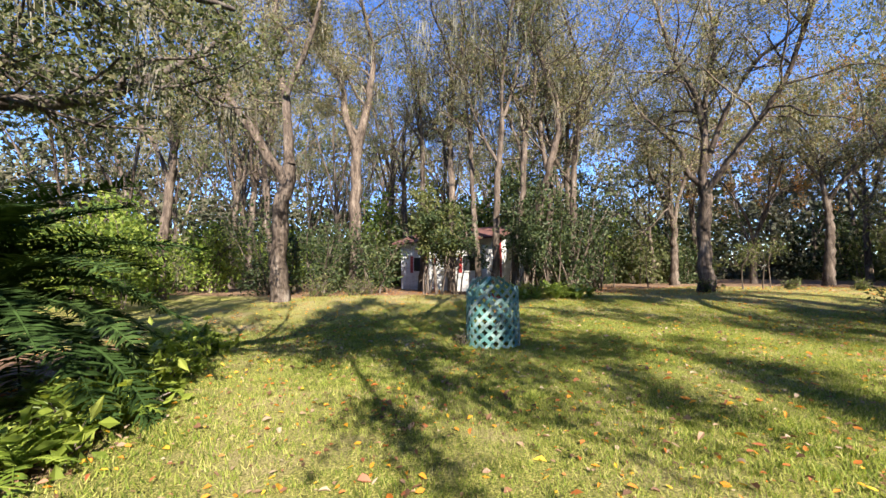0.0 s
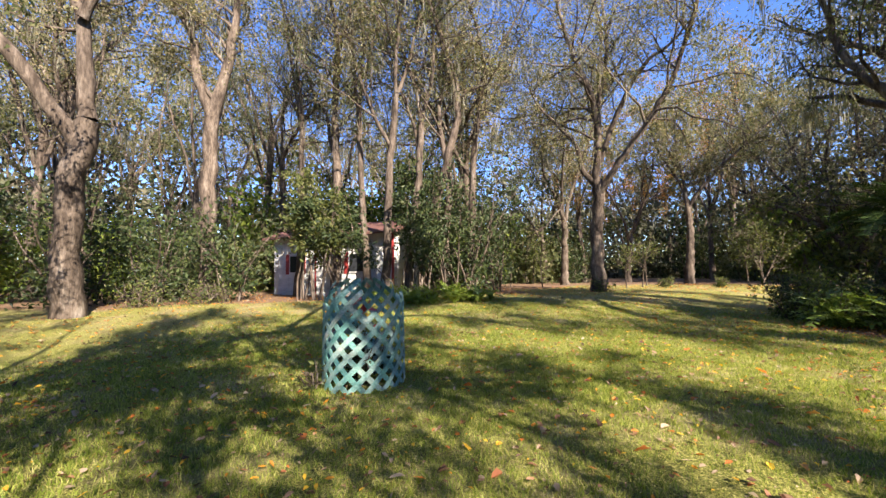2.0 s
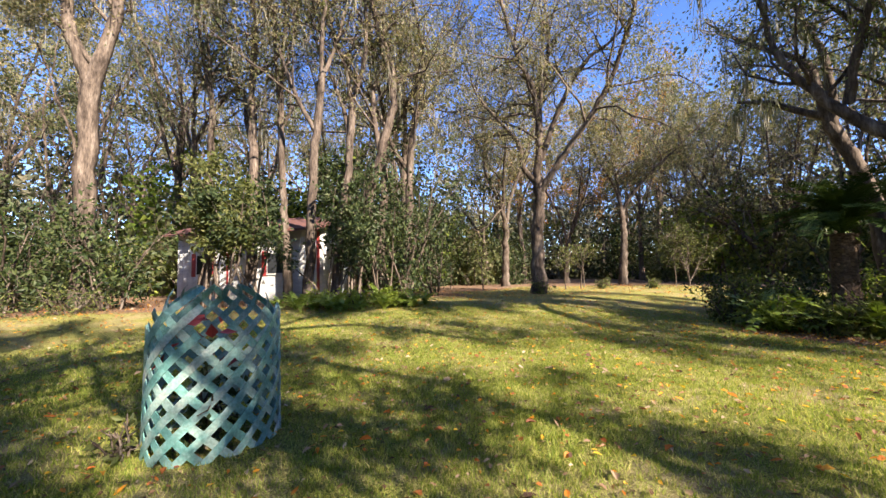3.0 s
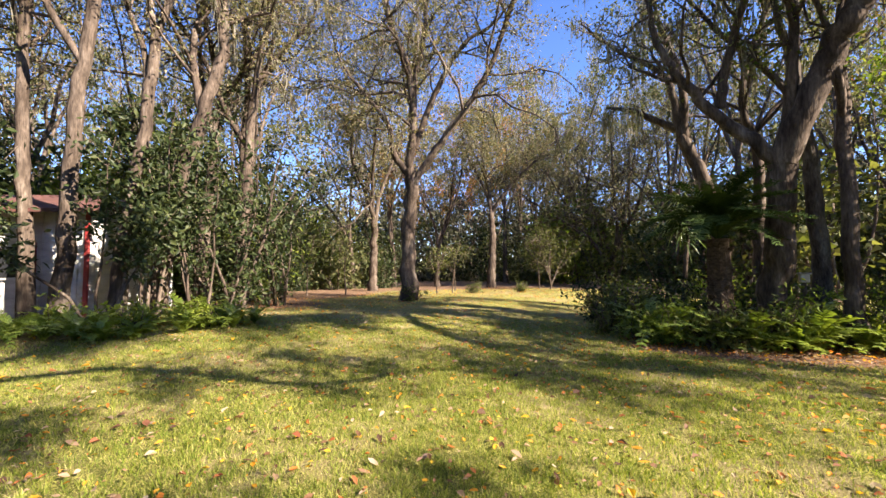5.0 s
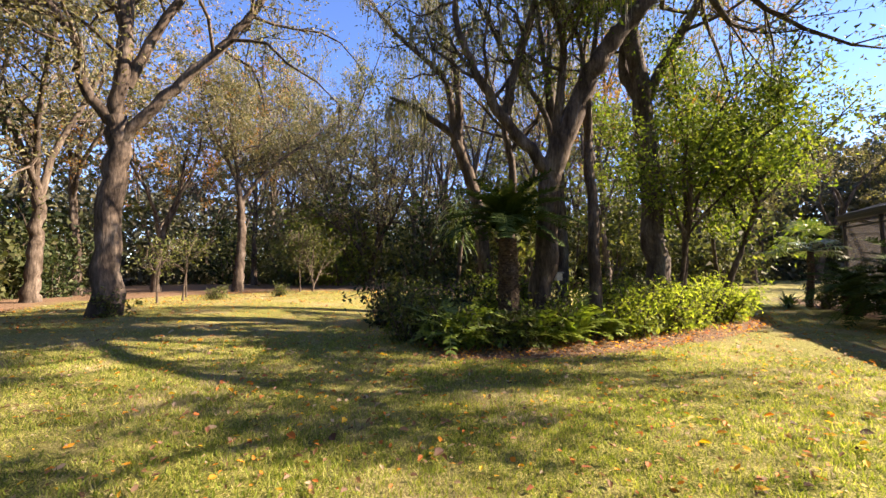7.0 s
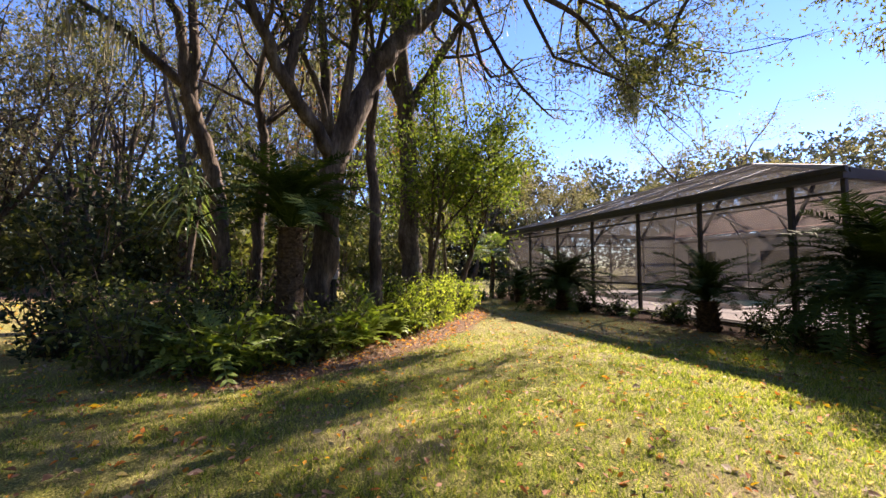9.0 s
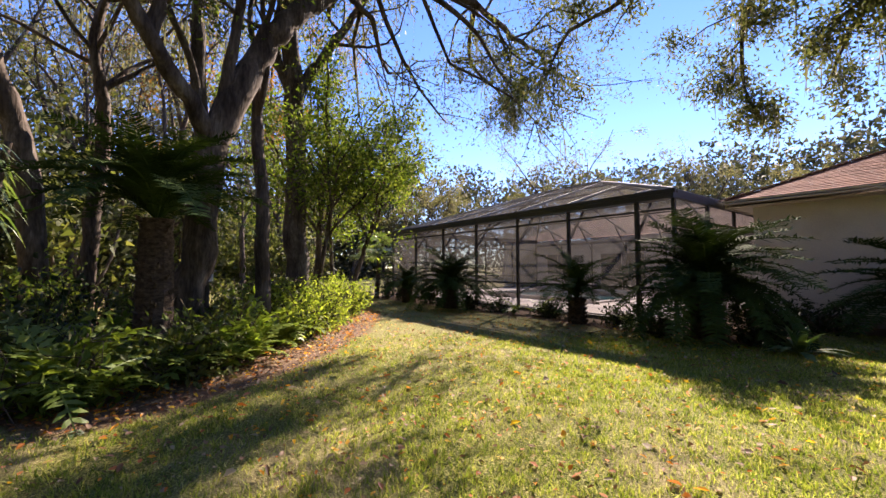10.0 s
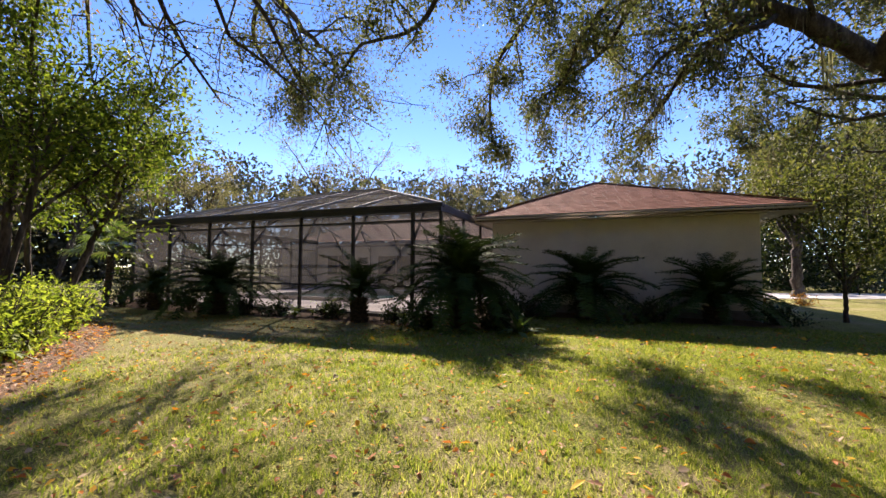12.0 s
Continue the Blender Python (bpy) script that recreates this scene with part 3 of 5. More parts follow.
def build_house():
    house = thing("house", "beige stucco house with a red-brown shingle hip roof", "house", HOUSE)
    # end wall, side walls and the long wing behind the pool
    for nm, a, b in (("end_wall", (0.75, -0.6), (8.0, -0.6)), ("side_wall", (0.85, -0.71), (0.85, -22)), ("side_wall", (7.9, -0.71), (7.9, -7.9)), ("pool_wall", (7.79, -8.0), (24, -8.0)), ("far_wall", (23.9, -8.11), (23.9, -22)), ("rear_wall", (0.96, -21.9), (23.79, -21.9))):
        ln = math.dist(a, b)
        me = box_mesh(nm, (ln, 0.2, EAVE - 0.1), STUCCO, 0.012)
        me.transform(Matrix.Translation(((a[0] + b[0]) / 2, (a[1] + b[1]) / 2, (EAVE - 0.1) / 2 - 0.012)) @ Matrix.Rotation(math.atan2(b[1] - a[1], b[0] - a[0]), 4, "Z"))
        part(nm, me, house)
    part("foundation_band", box_mesh("foundation_band", (7.27, 0.03, 0.3), STONE, 0.01, (4.38, -0.485, 0.1)), house, "grey concrete base of the wall")
    # soffit, fascia and gutter edge
    part("soffit", slab("soffit", FASCIA, [(-0.15, -0.05, EAVE - 0.1), (8.4, -0.05, EAVE - 0.1), (8.4, -8.5, EAVE - 0.1), (24.5, -8.5, EAVE - 0.1), (24.5, -22.5, EAVE - 0.1), (-0.15, -22.5, EAVE - 0.1)][::-1], 0.02), house)
    for a, b in (((-0.2, 0), (8.45, 0)), ((-0.2, -0.03), (-0.2, -22.5)), ((8.45, -0.03), (8.45, -8.45)), ((8.48, -8.45), (24.5, -8.45))):
        part("fascia", bar_mesh("fascia", (*a, EAVE - 0.04), (*b, EAVE - 0.04), 0.03, 0.2, FASCIA) if abs(a[1] - b[1]) > 1 else bar_mesh("fascia", (*a, EAVE - 0.04), (*b, EAVE - 0.04), 0.2, 0.03, FASCIA), house, "tan painted fascia board")
    # hip roof: end face, two flanks, and the wing's near slope
    apex, back, lift = (4.8, -4.35), (4.8, -13.0), 1.76
    z0, z1 = EAVE + 0.05, EAVE + 0.05 + lift
    e = 0.06
    A, B, P, Q = (-0.2 - e, e, z0), (8.45 + e, e, z0), (*apex, z1), (*back, z1)
    C, D = (-0.2 - e, -22.6, z0), (8.45 + e, -8.4, z0)
    for pts in ([A, B, P], [B, D, Q, P], [C, A, P, Q]):
        part("roof_deck", slab("roof_deck", FASCIA, pts, 0.04), house)
    rng = np.random.default_rng(5)
    s = Soup()
    shingle_face(s, A, B, P, P, 30, rng)
    shingle_face(s, B, D, Q, P, 30, rng)
    shingle_face(s, C, A, P, Q, 24, rng)
    tagged(part("shingles", s.mesh("shingles", SHINGLE), house, "red-brown asphalt shingles in courses"), kind="stuff")
    W0, W1, W2, W3 = (8.0, -8.4, z0), (24.6, -8.4, z0), (20.0, -15.0, z0 + 2.2), (6.0, -15.0, z0 + 2.2)
    part("roof_deck", slab("roof_deck", FASCIA, [W0, W1, W2, W3], 0.04), house)
    # unseen rear slope, added to stop sun leaking through the attic
    part("roof_deck", slab("roof_deck", FASCIA, [W3, W2, (24.6, -22.6, z0), (-0.2, -22.6, z0)], 0.04), house)
    s = Soup()
    shingle_face(s, W0, W1, W2, W3, 34, rng)
    tagged(part("shingles", s.mesh("shingles", SHINGLE), house, "red-brown asphalt shingles in courses"), kind="stuff")
    for a, b in ((A, P), (B, P)):
        a, b = Vector(a), Vector(b)
        for k in range(22):
            p, q = a.lerp(b, k / 22), a.lerp(b, (k + 1.1) / 22)
            part("ridge_cap", bar_mesh("ridge_cap", p + Vector((0, 0, 0.035)), q + Vector((0, 0, 0.02)), 0.2, 0.02, SHINGLE), house)
    part("valley_flashing", slab("valley_flashing", RAFTER, [(8.3, -0.02, z0 + 0.1), (8.5, -0.02, z0 + 0.08), (8.5, -6.0, z0 + 0.3), (7.6, -3.0, z0 + 0.55)], 0.01), house, "pale metal flashing beside the screen roof")
    # windows and doors on the pool side
    for x, w, h, z in ((11.5, 2.4, 2.1, 1.05), (15.5, 2.4, 2.1, 1.05), (19.5, 1.6, 1.3, 1.5)):
        win = part("window", box_mesh("window", (w, 0.06, h), FASCIA, 0.01, (x, -7.88, z)), house, "pale framed sliding window")
        for k in (-1, 1):
            part("pane", box_mesh("pane", (w / 2 - 0.08, 0.02, h - 0.14), DARK_GLASS, 0.0, (x + k * (w / 4 - 0.01), -7.84, z)), win, "dark glass")
    # small wall vent
    part("wall_vent", box_mesh("wall_vent", (0.14, 0.03, 0.14), FASCIA, 0.01, (7.4, -0.485, 2.45)), house)


build_house()


# ---- pool cage ----
def build_cage():
    cage = thing("pool_screen_enclosure", "dark bronze screened pool enclosure with a hipped mesh roof", "enclosure", HOUSE)
    u0, u1, v0, v1, top, apex = 8.62, 21.1, 2.61, -7.85, 2.95, 4.76
    posts = [8.62, 9.44, 11.34, 13.22, 15.17, 17.12, 19.1, 21.1]

    def bar(nm, a, b, w=0.08, h=0.08, mat=BRONZE, label=""):
        part(nm, bar_mesh(nm, a, b, w, h, mat), cage, label)

    for x in posts:
        bar("post", (x, v0, -0.1), (x, v0, top - 0.06), 0.085 if x in (9.44, 21.1) else 0.07, 0.1)
    for y in (0.7, -1.2, -3.4, -5.6, -7.8):
        bar("post", (u1, y, -0.1), (u1, y, top - 0.06))
        if y > -7:
            bar("post", (u0, y, -0.1), (u0, y, top - 0.06))
    for x in (11.34, 13.22, 15.17, 17.12, 19.1):
        bar("post", (x, v1 + 0.14, -0.1), (x, v1 + 0.14, 2.6), 0.06, 0.06)
    for i, (x0, x1) in enumerate(zip(posts[:-1], posts[1:])):
        bar("chair_rail", (x0 + 0.05, v0, 0.84), (x1 - 0.05, v0, 0.84), 0.05, 0.05)
        bar("kick_rail", (x0 + 0.05, v0, 0.06), (x1 - 0.05, v0, 0.06), 0.05, 0.05)
        bar("transom_rail", (x0 + 0.05, v0, 2.62), (x1 - 0.05, v0, 2.62), 0.06, 0.05)
    bar("eave_beam", (u0 - 0.06, v0, top - 0.05), (u1 + 0.06, v0, top - 0.05), 0.3, 0.12)
    bar("gutter", (u0 - 0.1, v0 + 0.12, top + 0.05), (u1 + 0.1, v0 + 0.12, top + 0.05), 0.1, 0.1)
    bar("eave_beam", (u0, v0 - 0.07, top), (u0, v1, top), 0.12, 0.2)
    bar("eave_beam", (u1, v0 - 0.07, top), (u1, v1, top), 0.12, 0.2)
    bar("back_beam", (u0, v1 + 0.14, 2.65), (u1, v1 + 0.14, 2.65), 0.1, 0.12)
    for x in (u0, u1):
        bar("side_rail", (x, v0 - 0.06, 2.4), (x, v1 + 0.2, 2.4), 0.05, 0.06)
        bar("side_rail", (x, v0 - 0.06, 0.84), (x, v1 + 0.2, 0.84), 0.05, 0.05)
    # roof frame
    vr = (v0 + v1) / 2
    ra, rb = u0 + 4.85, u1 - 4.85
    bar("ridge_beam", (ra, vr, apex), (rb, vr, apex), 0.08, 0.12)
    for x in posts:
        f = 1.0 if ra <= x <= rb else (x - u0) / (ra - u0) if x < ra else (u1 - x) / (u1 - rb)
        if f > 0.05:
            for ye in (v0, v1):
                bar("rafter", (x, ye, top + 0.11), (x, ye + (vr - ye) * f, top + (apex - top) * f), 0.045, 0.08, RAFTER, "aluminium rafter in a pale sunlit tone")
    for x, xr in ((u0, ra), (u1, rb)):
        for ye in (v0, v1):
            bar("hip_rafter", (x, ye, top + 0.1), (xr, vr, apex), 0.06, 0.09, RAFTER, "aluminium rafter in a pale sunlit tone")
        bar("rafter", (x, vr, top), (xr, vr, apex - 0.02), 0.05, 0.1)
    for f in (0.4, 0.72):
        for ye in (v0, v1):
            bar("purlin", (u0 + (ra - u0) * f, ye + (vr - ye) * f, top + (apex - top) * f), (u1 - (u1 - rb) * f, ye + (vr - ye) * f, top + (apex - top) * f), 0.05, 0.06)
    # knee braces that show through the mesh
    for x in posts[1:-1]:
        bar("knee_brace", (x, v0 - 0.06, 2.1), (x, v0 - 0.95, top + 0.28), 0.05, 0.06)
        bar("knee_brace", (x, v1 + 0.2, 2.3), (x, v1 + 1.2, top + 0.42), 0.05, 0.06)
    # screens
    def sheet(nm, pts, label="dark insect mesh"):
        part(nm, mesh_of(nm, np.array(pts), np.arange(len(pts))[None], SCREEN), cage, label)

    for x0, x1 in zip(posts[:-1], posts[1:]):
        sheet("screen_panel", [(x0, v0 - 0.01, 0.05), (x1, v0 - 0.01, 0.05), (x1, v0 - 0.01, top), (x0, v0 - 0.01, top)])
    for x in (u0, u1):
        sheet("screen_panel", [(x, v0, 0.05), (x, v1, 0.05), (x, v1, top), (x, v0, top)])
    t = top + 0.06
    sheet("roof_screen", [(u0, v0, t), (u1, v0, t), (rb, vr, apex + 0.05), (ra, vr, apex + 0.05)])
    sheet("roof_screen", [(u1, v1, t), (u0, v1, t), (ra, vr, apex + 0.05), (rb, vr, apex + 0.05)])
    sheet("roof_screen", [(u0, v1, t), (u0, v0, t), (ra, vr, apex + 0.05)])
    sheet("roof_screen", [(u1, v0, t), (u1, v1, t), (rb, vr, apex + 0.05)])
    # deck and pool
    px0, px1, py0, py1 = 12.2, 18.5, 0.2, -4.6
    for x0, x1, y0, y1 in ((u0 + 0.1, u1 - 0.1, v0 - 0.06, py0), (u0 + 0.1, u1 - 0.1, py1, v1), (u0 + 0.1, px0, py0, py1), (px1, u1 - 0.1, py0, py1)):
        thing("pool_deck", "pale concrete pool deck in sunlight", "deck", HOUSE, kind="structure", me=box_mesh("pool_deck", (x1 - x0, y0 - y1, 0.14), DECK, 0.0, ((x0 + x1) / 2, (y0 + y1) / 2, 0.05)))
    pool = thing("swimming_pool", "rectangular swimming pool with still water", "pool", HOUSE)
    part("water", slab("water", WATER, [(px0, py0, 0.02), (px1, py0, 0.02), (px1, py1, 0.02), (px0, py1, 0.02)][::-1], 0.05), pool)
    for a, b in (((px0 - 0.1, py0), (px1 + 0.1, py0)), ((px0 - 0.1, py1), (px1 + 0.1, py1)), ((px0, py0 - 0.1), (px0, py1 + 0.1)), ((px1, py0 - 0.1), (px1, py1 + 0.1))):
        part("coping", bar_mesh("coping", (*a, 0.14), (*b, 0.14), 0.07 if abs(a[1] - b[1]) < 0.1 else 0.24, 0.24 if abs(a[1] - b[1]) < 0.1 else 0.07, DECK), pool)


build_cage()


# ---- shed ----
def build_shed():
    shed = thing("garden_shed", "small white board shed with red roof and red shutters", "shed", pose(-2.3, 21.8, 0.3, 0, 0, -38))
    w, d, h = 6.4, 3.0, 2.85
    for a, b in (((0, 0), (w, 0)), ((0, d), (w, d)), ((0.06, 0.07), (0.06, d - 0.07)), ((w - 0.06, 0.07), (w - 0.06, d - 0.07))):
        me = box_mesh("wall", (math.dist(a, b), 0.12, h), WHITE, 0.01)
        me.transform(Matrix.Translation(((a[0] + b[0]) / 2, (a[1] + b[1]) / 2, h / 2 - 0.1)) @ Matrix.Rotation(math.atan2(b[1] - a[1], b[0] - a[0]), 4, "Z"))
        part("wall", me, shed)
    for k in range(24):
        part("board", box_mesh("board", (w / 24 - 0.014, 0.02, h - 0.06), WHITE, 0.004, (w * (k + 0.5) / 24, -0.072, h / 2 - 0.1)), shed)
    part("roof", slab("roof", ROOF_RED, [(-0.3, -0.5, h - 0.2), (w + 0.3, -0.5, h - 0.2), (w + 0.3, d / 2, h + 0.5), (-0.3, d / 2, h + 0.5)], 0.08), shed, "weathered red roof")
    part("roof", slab("roof", ROOF_RED, [(-0.3, d / 2, h + 0.5), (w + 0.3, d / 2, h + 0.5), (w + 0.3, d + 0.5, h - 0.2), (-0.3, d + 0.5, h - 0.2)], 0.08), shed, "weathered red roof")
    part("gable", mesh_of("gable", np.array([(-0.01, 0, h - 0.1), (-0.01, d, h - 0.1), (-0.01, d / 2, h + 0.43), (0.1, 0, h - 0.1), (0.1, d, h - 0.1), (0.1, d / 2, h + 0.43)]), np.array([(0, 2, 1), (3, 4, 5)]), WHITE), shed)
    for x, ww in ((1.3, 0.7), (4.6, 0.8)):
        win = part("window", box_mesh("window", (ww, 0.05, 0.85), WHITE, 0.006, (x, -0.1, 1.45)), shed)
        part("pane", box_mesh("pane", (ww - 0.12, 0.02, 0.72), DARK_GLASS, 0.0, (x, -0.125, 1.45)), win, "dark glass")
        for s in (-1, 1):
            part("shutter", box_mesh("shutter", (0.2, 0.03, 0.9), RED, 0.005, (x + s * (ww / 2 + 0.12), -0.1, 1.45)), shed, "red shutter")
    for x in (3.55, w - 0.05):
        part("corner_post", box_mesh("corner_post", (0.1, 0.05, h - 0.1), RED, 0.006, (x, -0.11, h / 2 - 0.1)), shed, "red post")
    door = part("door", box_mesh("door", (0.8, 0.05, 1.95), WHITE, 0.006, (2.9, -0.1, 0.92)), shed)
    part("trim", box_mesh("trim", (0.08, 0.03, 1.95), RED, 0.004, (2.44, -0.1, 0.92)), door, "red trim")


build_shed()


# ---- lattice bin ----
def build_lattice_bin():
    bin_ = thing("lattice_compost_bin", "round weathered teal lattice compost bin on the lawn", "compost bin", pose(0.88, 7.1, 0, 0, 0, 0))
    rad, count, w, th, tall = 0.475, 16, 0.056, 0.007, 1.23

    def cap(a):
        """The cut rim's height round the bin; a = 0 at +x, the lawn's start at -90 degrees."""
        deg = math.degrees(a) % 360
        if 266 < deg < 322:
            return 0.86
        if 170 < deg < 222:
            return 0.95
        if deg > 322 or deg < 20:
            return 1.06
        return tall

    for hand in (1, -1):
        for k in range(count):
            a0 = 2 * math.pi * k / count
            r = rad + hand * 0.004
            steps, rows = 26, []
            for i in range(steps + 1):
                z = -0.03 + (tall + 0.03) * i / steps
                a = a0 + hand * z / rad
                if z > cap(a) + 0.02:
                    break
                rows.append((a, z))
            v, f = [], []
            for i, (a, z) in enumerate(rows):
                bulge = r * (1 + 0.03 * math.sin(3 * a + 1) - 0.03 * z - (0.4 * ((z - 1.0) / 0.23) ** 1.6 if z > 1.0 else 0))
                for s in (-1, 1):
                    for o in (0, th):
                        aa, zz = a - s * hand * w * 0.36 / r, min(z + s * w * 0.36, cap(a))
                        v.append(((bulge + o) * math.cos(aa), (bulge + o) * math.sin(aa), zz))
                if i:
                    b, c = 4 * i - 4, 4 * i
                    f += [(b, c, c + 2, b + 2), (b + 1, b + 3, c + 3, c + 1), (b, b + 1, c + 1, c), (b + 2, c + 2, c + 3, b + 3)]
            last = 4 * (len(rows) - 1)
            f += [(0, 2, 3, 1), (last, last + 1, last + 3, last + 2)]
            part("slat", mesh_of("slat", np.array(v), np.array(f), LATTICE), bin_)
    plant = make_bush("weeds", "leafy weeds and dry stalks inside the lattice bin", (0.88, 7.1, 0.0), 71, 0.5, 0.75, DARK_LEAF, 0.1, 260, "weeds", stems=6)
    rng = np.random.default_rng(8)
    s = Soup()
    s.quads(leaf_quads(rng, np.array([0, 0, 0.86]) + rng.normal(size=(16, 3)) * [0.1, 0.08, 0.08] + [-0.1, -0.2, 0], 0.12, 0.1, 0.6))
    part("red_leaves", s.mesh("red_leaves", RED), plant, "red flower leaves")


build_lattice_bin()
make_bush("weeds", "small weeds at the foot of the lattice bin", (0.32, 7.0, 0.0), 72, 0.3, 0.35, SHRUB_LEAF, 0.07, 120, "weeds", stems=5)

# ---- trees with limbs of their own ----
make_tree("oak_tree", "leaning oak with a forked trunk by the lawn", (-5.87, 13.93, 0.2), [
    ([(0, 0.1, 0), (0, -0.1, 2.0), (0.2, -0.2, 3.8), (0.4, -0.2, 5.0)], 0.31, 0.25, True),
    ([(0.4, -0.2, 5.0), (0.2, -0.2, 7.3), (-0.1, -0.1, 8.9), (-0.3, 0, 10.9), (-0.2, 0.1, 13.2)], 0.2, 0.03),
    ([(0.3, -0.4, 7.5), (1.1, -0.7, 9.0), (1.7, -1.0, 10.6), (2.2, -1.3, 12.0)], 0.13, 0.03),
    ([(0.2, -0.2, 4.4), (-0.9, -0.7, 6.3), (-1.6, -1.1, 7.3), (-2.2, -1.5, 8.3), (-3.8, -1.9, 9.8), (-4.7, -2.3, 10.8)], 0.19, 0.03),
    ([(-1.5, -1.1, 7.0), (-2.6, -1.4, 7.2), (-3.7, -1.7, 7.5), (-4.5, -2.0, 7.5)], 0.08, 0.02)], 11, DRY_LEAF, leaf=0.09, leaves=24000, moss=70)
make_tree("oak_tree", "tall straight tree with pale bark and a high fork", (-4.3, 19.1, 0.38), [
    ([(0, 0, 0), (0, -0.2, 4.4), (0.1, -0.3, 7.0)], 0.31, 0.26, True),
    ([(0.1, -0.3, 7.0), (-0.5, -0.3, 8.9), (-0.8, -0.3, 10.6), (-2.0, -0.2, 12.1), (-2.6, -0.2, 14.2)], 0.22, 0.03),
    ([(0.1, -0.3, 7.0), (0.6, -0.3, 9.1), (0.9, -0.3, 11.7), (0.3, -0.4, 14.7), (0.3, -0.4, 17.1)], 0.24, 0.03),
    ([(0.2, -0.4, 7.7), (-0.8, -0.3, 8.9), (-1.7, -0.2, 9.2)], 0.1, 0.02)], 12, DRY_LEAF, BARK_PALE, leaf=0.09, leaves=24000, moss=80)
make_tree("oak_tree", "spreading oak with many upswept limbs", (11.4, 17.0, 0.36), [
    ([(0, 0, 0), (0, -0.1, 2.6), (0, -0.3, 4.0), (-0.1, -0.3, 4.8)], 0.28, 0.24, True),
    ([(-0.1, -0.3, 4.6), (-0.6, -0.1, 5.3), (-0.9, -0.1, 6.4), (-1.5, 0.2, 7.2), (-2.3, 0.7, 8.5), (-2.8, 0.8, 9.8)], 0.14, 0.025),
    ([(-0.1, -0.3, 4.8), (-0.2, -0.7, 6.5), (-0.5, -0.8, 8.3), (-1.1, -0.5, 10.0), (-1.6, -0.5, 11.6), (-2.0, -0.2, 13.8), (-2.2, 0.2, 16.0)], 0.16, 0.025),
    ([(0, -0.5, 5.6), (0.3, -1.3, 7.4), (0.8, -2.3, 9.0), (1.2, -3.2, 9.4), (1.5, -3.9, 10.0)], 0.13, 0.025),
    ([(0, -0.4, 4.2), (0.5, -1.4, 5.7), (1.0, -2.3, 6.9), (1.3, -3.1, 8.1), (1.5, -3.9, 9.9), (1.6, -4.3, 11.0), (2.2, -4.6, 12.6), (2.5, -4.6, 14.0)], 0.14, 0.025),
    ([(-0.1, -0.3, 4.8), (0.6, 0.5, 6.5), (1.2, 1.2, 8.5), (1.8, 1.8, 10.5), (2.2, 2.0, 13.0), (2.0, 2.2, 15.6)], 0.15, 0.025),
    ([(0, -0.5, 5.6), (0.1, -0.4, 8.0), (0.5, -0.6, 10.5), (0.6, -0.3, 13.0), (0.9, -0.2, 16.5)], 0.14, 0.025)], 13, DRY_LEAF, BARK_PALE, leaf=0.1, leaves=34000, moss=80)
make_tree("live_oak", "old live oak with heavy curving limbs over a planted bed", (12.6, 6.7, 0.0), [
    ([(0, 0.2, 0), (0, 0, 1.1), (0, -0.1, 2.3), (-0.1, -0.2, 3.5)], 0.24, 0.23, True),
    ([(-0.1, -0.2, 3.4), (-0.1, -0.8, 4.9), (-0.2, -1.2, 5.7), (-0.2, -1.7, 6.3), (-0.2, -2.2, 6.8), (-0.2, -2.9, 7.6), (-0.3, -4.6, 8.3), (-0.5, -6.6, 8.7), (-0.8, -8.6, 8.4), (-0.5, -10.6, 8.9), (0.2, -12.2, 8.7)], 0.24, 0.03, False, 3.0),
    # drooping boughs added here to cast shade on the lawn
    ([(-0.3, -4.6, 8.3), (-0.9, -6.0, 7.6), (-0.8, -7.4, 7.0), (-1.1, -8.8, 6.3)], 0.08, 0.02, False, 2.6),
    ([(-0.5, -6.6, 8.7), (0.4, -7.6, 7.8), (0.3, -9.2, 7.2), (0.8, -10.4, 6.6)], 0.07, 0.02, False, 2.6),
    ([(-0.1, -0.2, 3.4), (-0.3, 0.3, 4.0), (-0.5, 0.8, 4.6), (-0.8, 1.2, 5.3), (-1.0, 1.6, 6.2), (-1.2, 1.7, 7.3), (-1.6, 2.0, 9.0)], 0.15, 0.03),
    ([(-0.3, 0.7, 4.7), (-0.4, 0.5, 5.6), (-0.5, 0.1, 6.8), (-0.7, 0, 7.6), (-0.9, 0, 9.0)], 0.1, 0.03),
    ([(-0.1, -0.3, 3.6), (-0.2, -0.4, 4.9), (-0.3, -0.5, 6.0), (-0.6, -0.3, 7.3), (-0.8, -0.3, 9.0)], 0.12, 0.03)], 14, OAK_LEAF, BARK, leaf=0.1, leaves=20000, moss=70, low=0.4, headroom=3.2, spread=0.2)
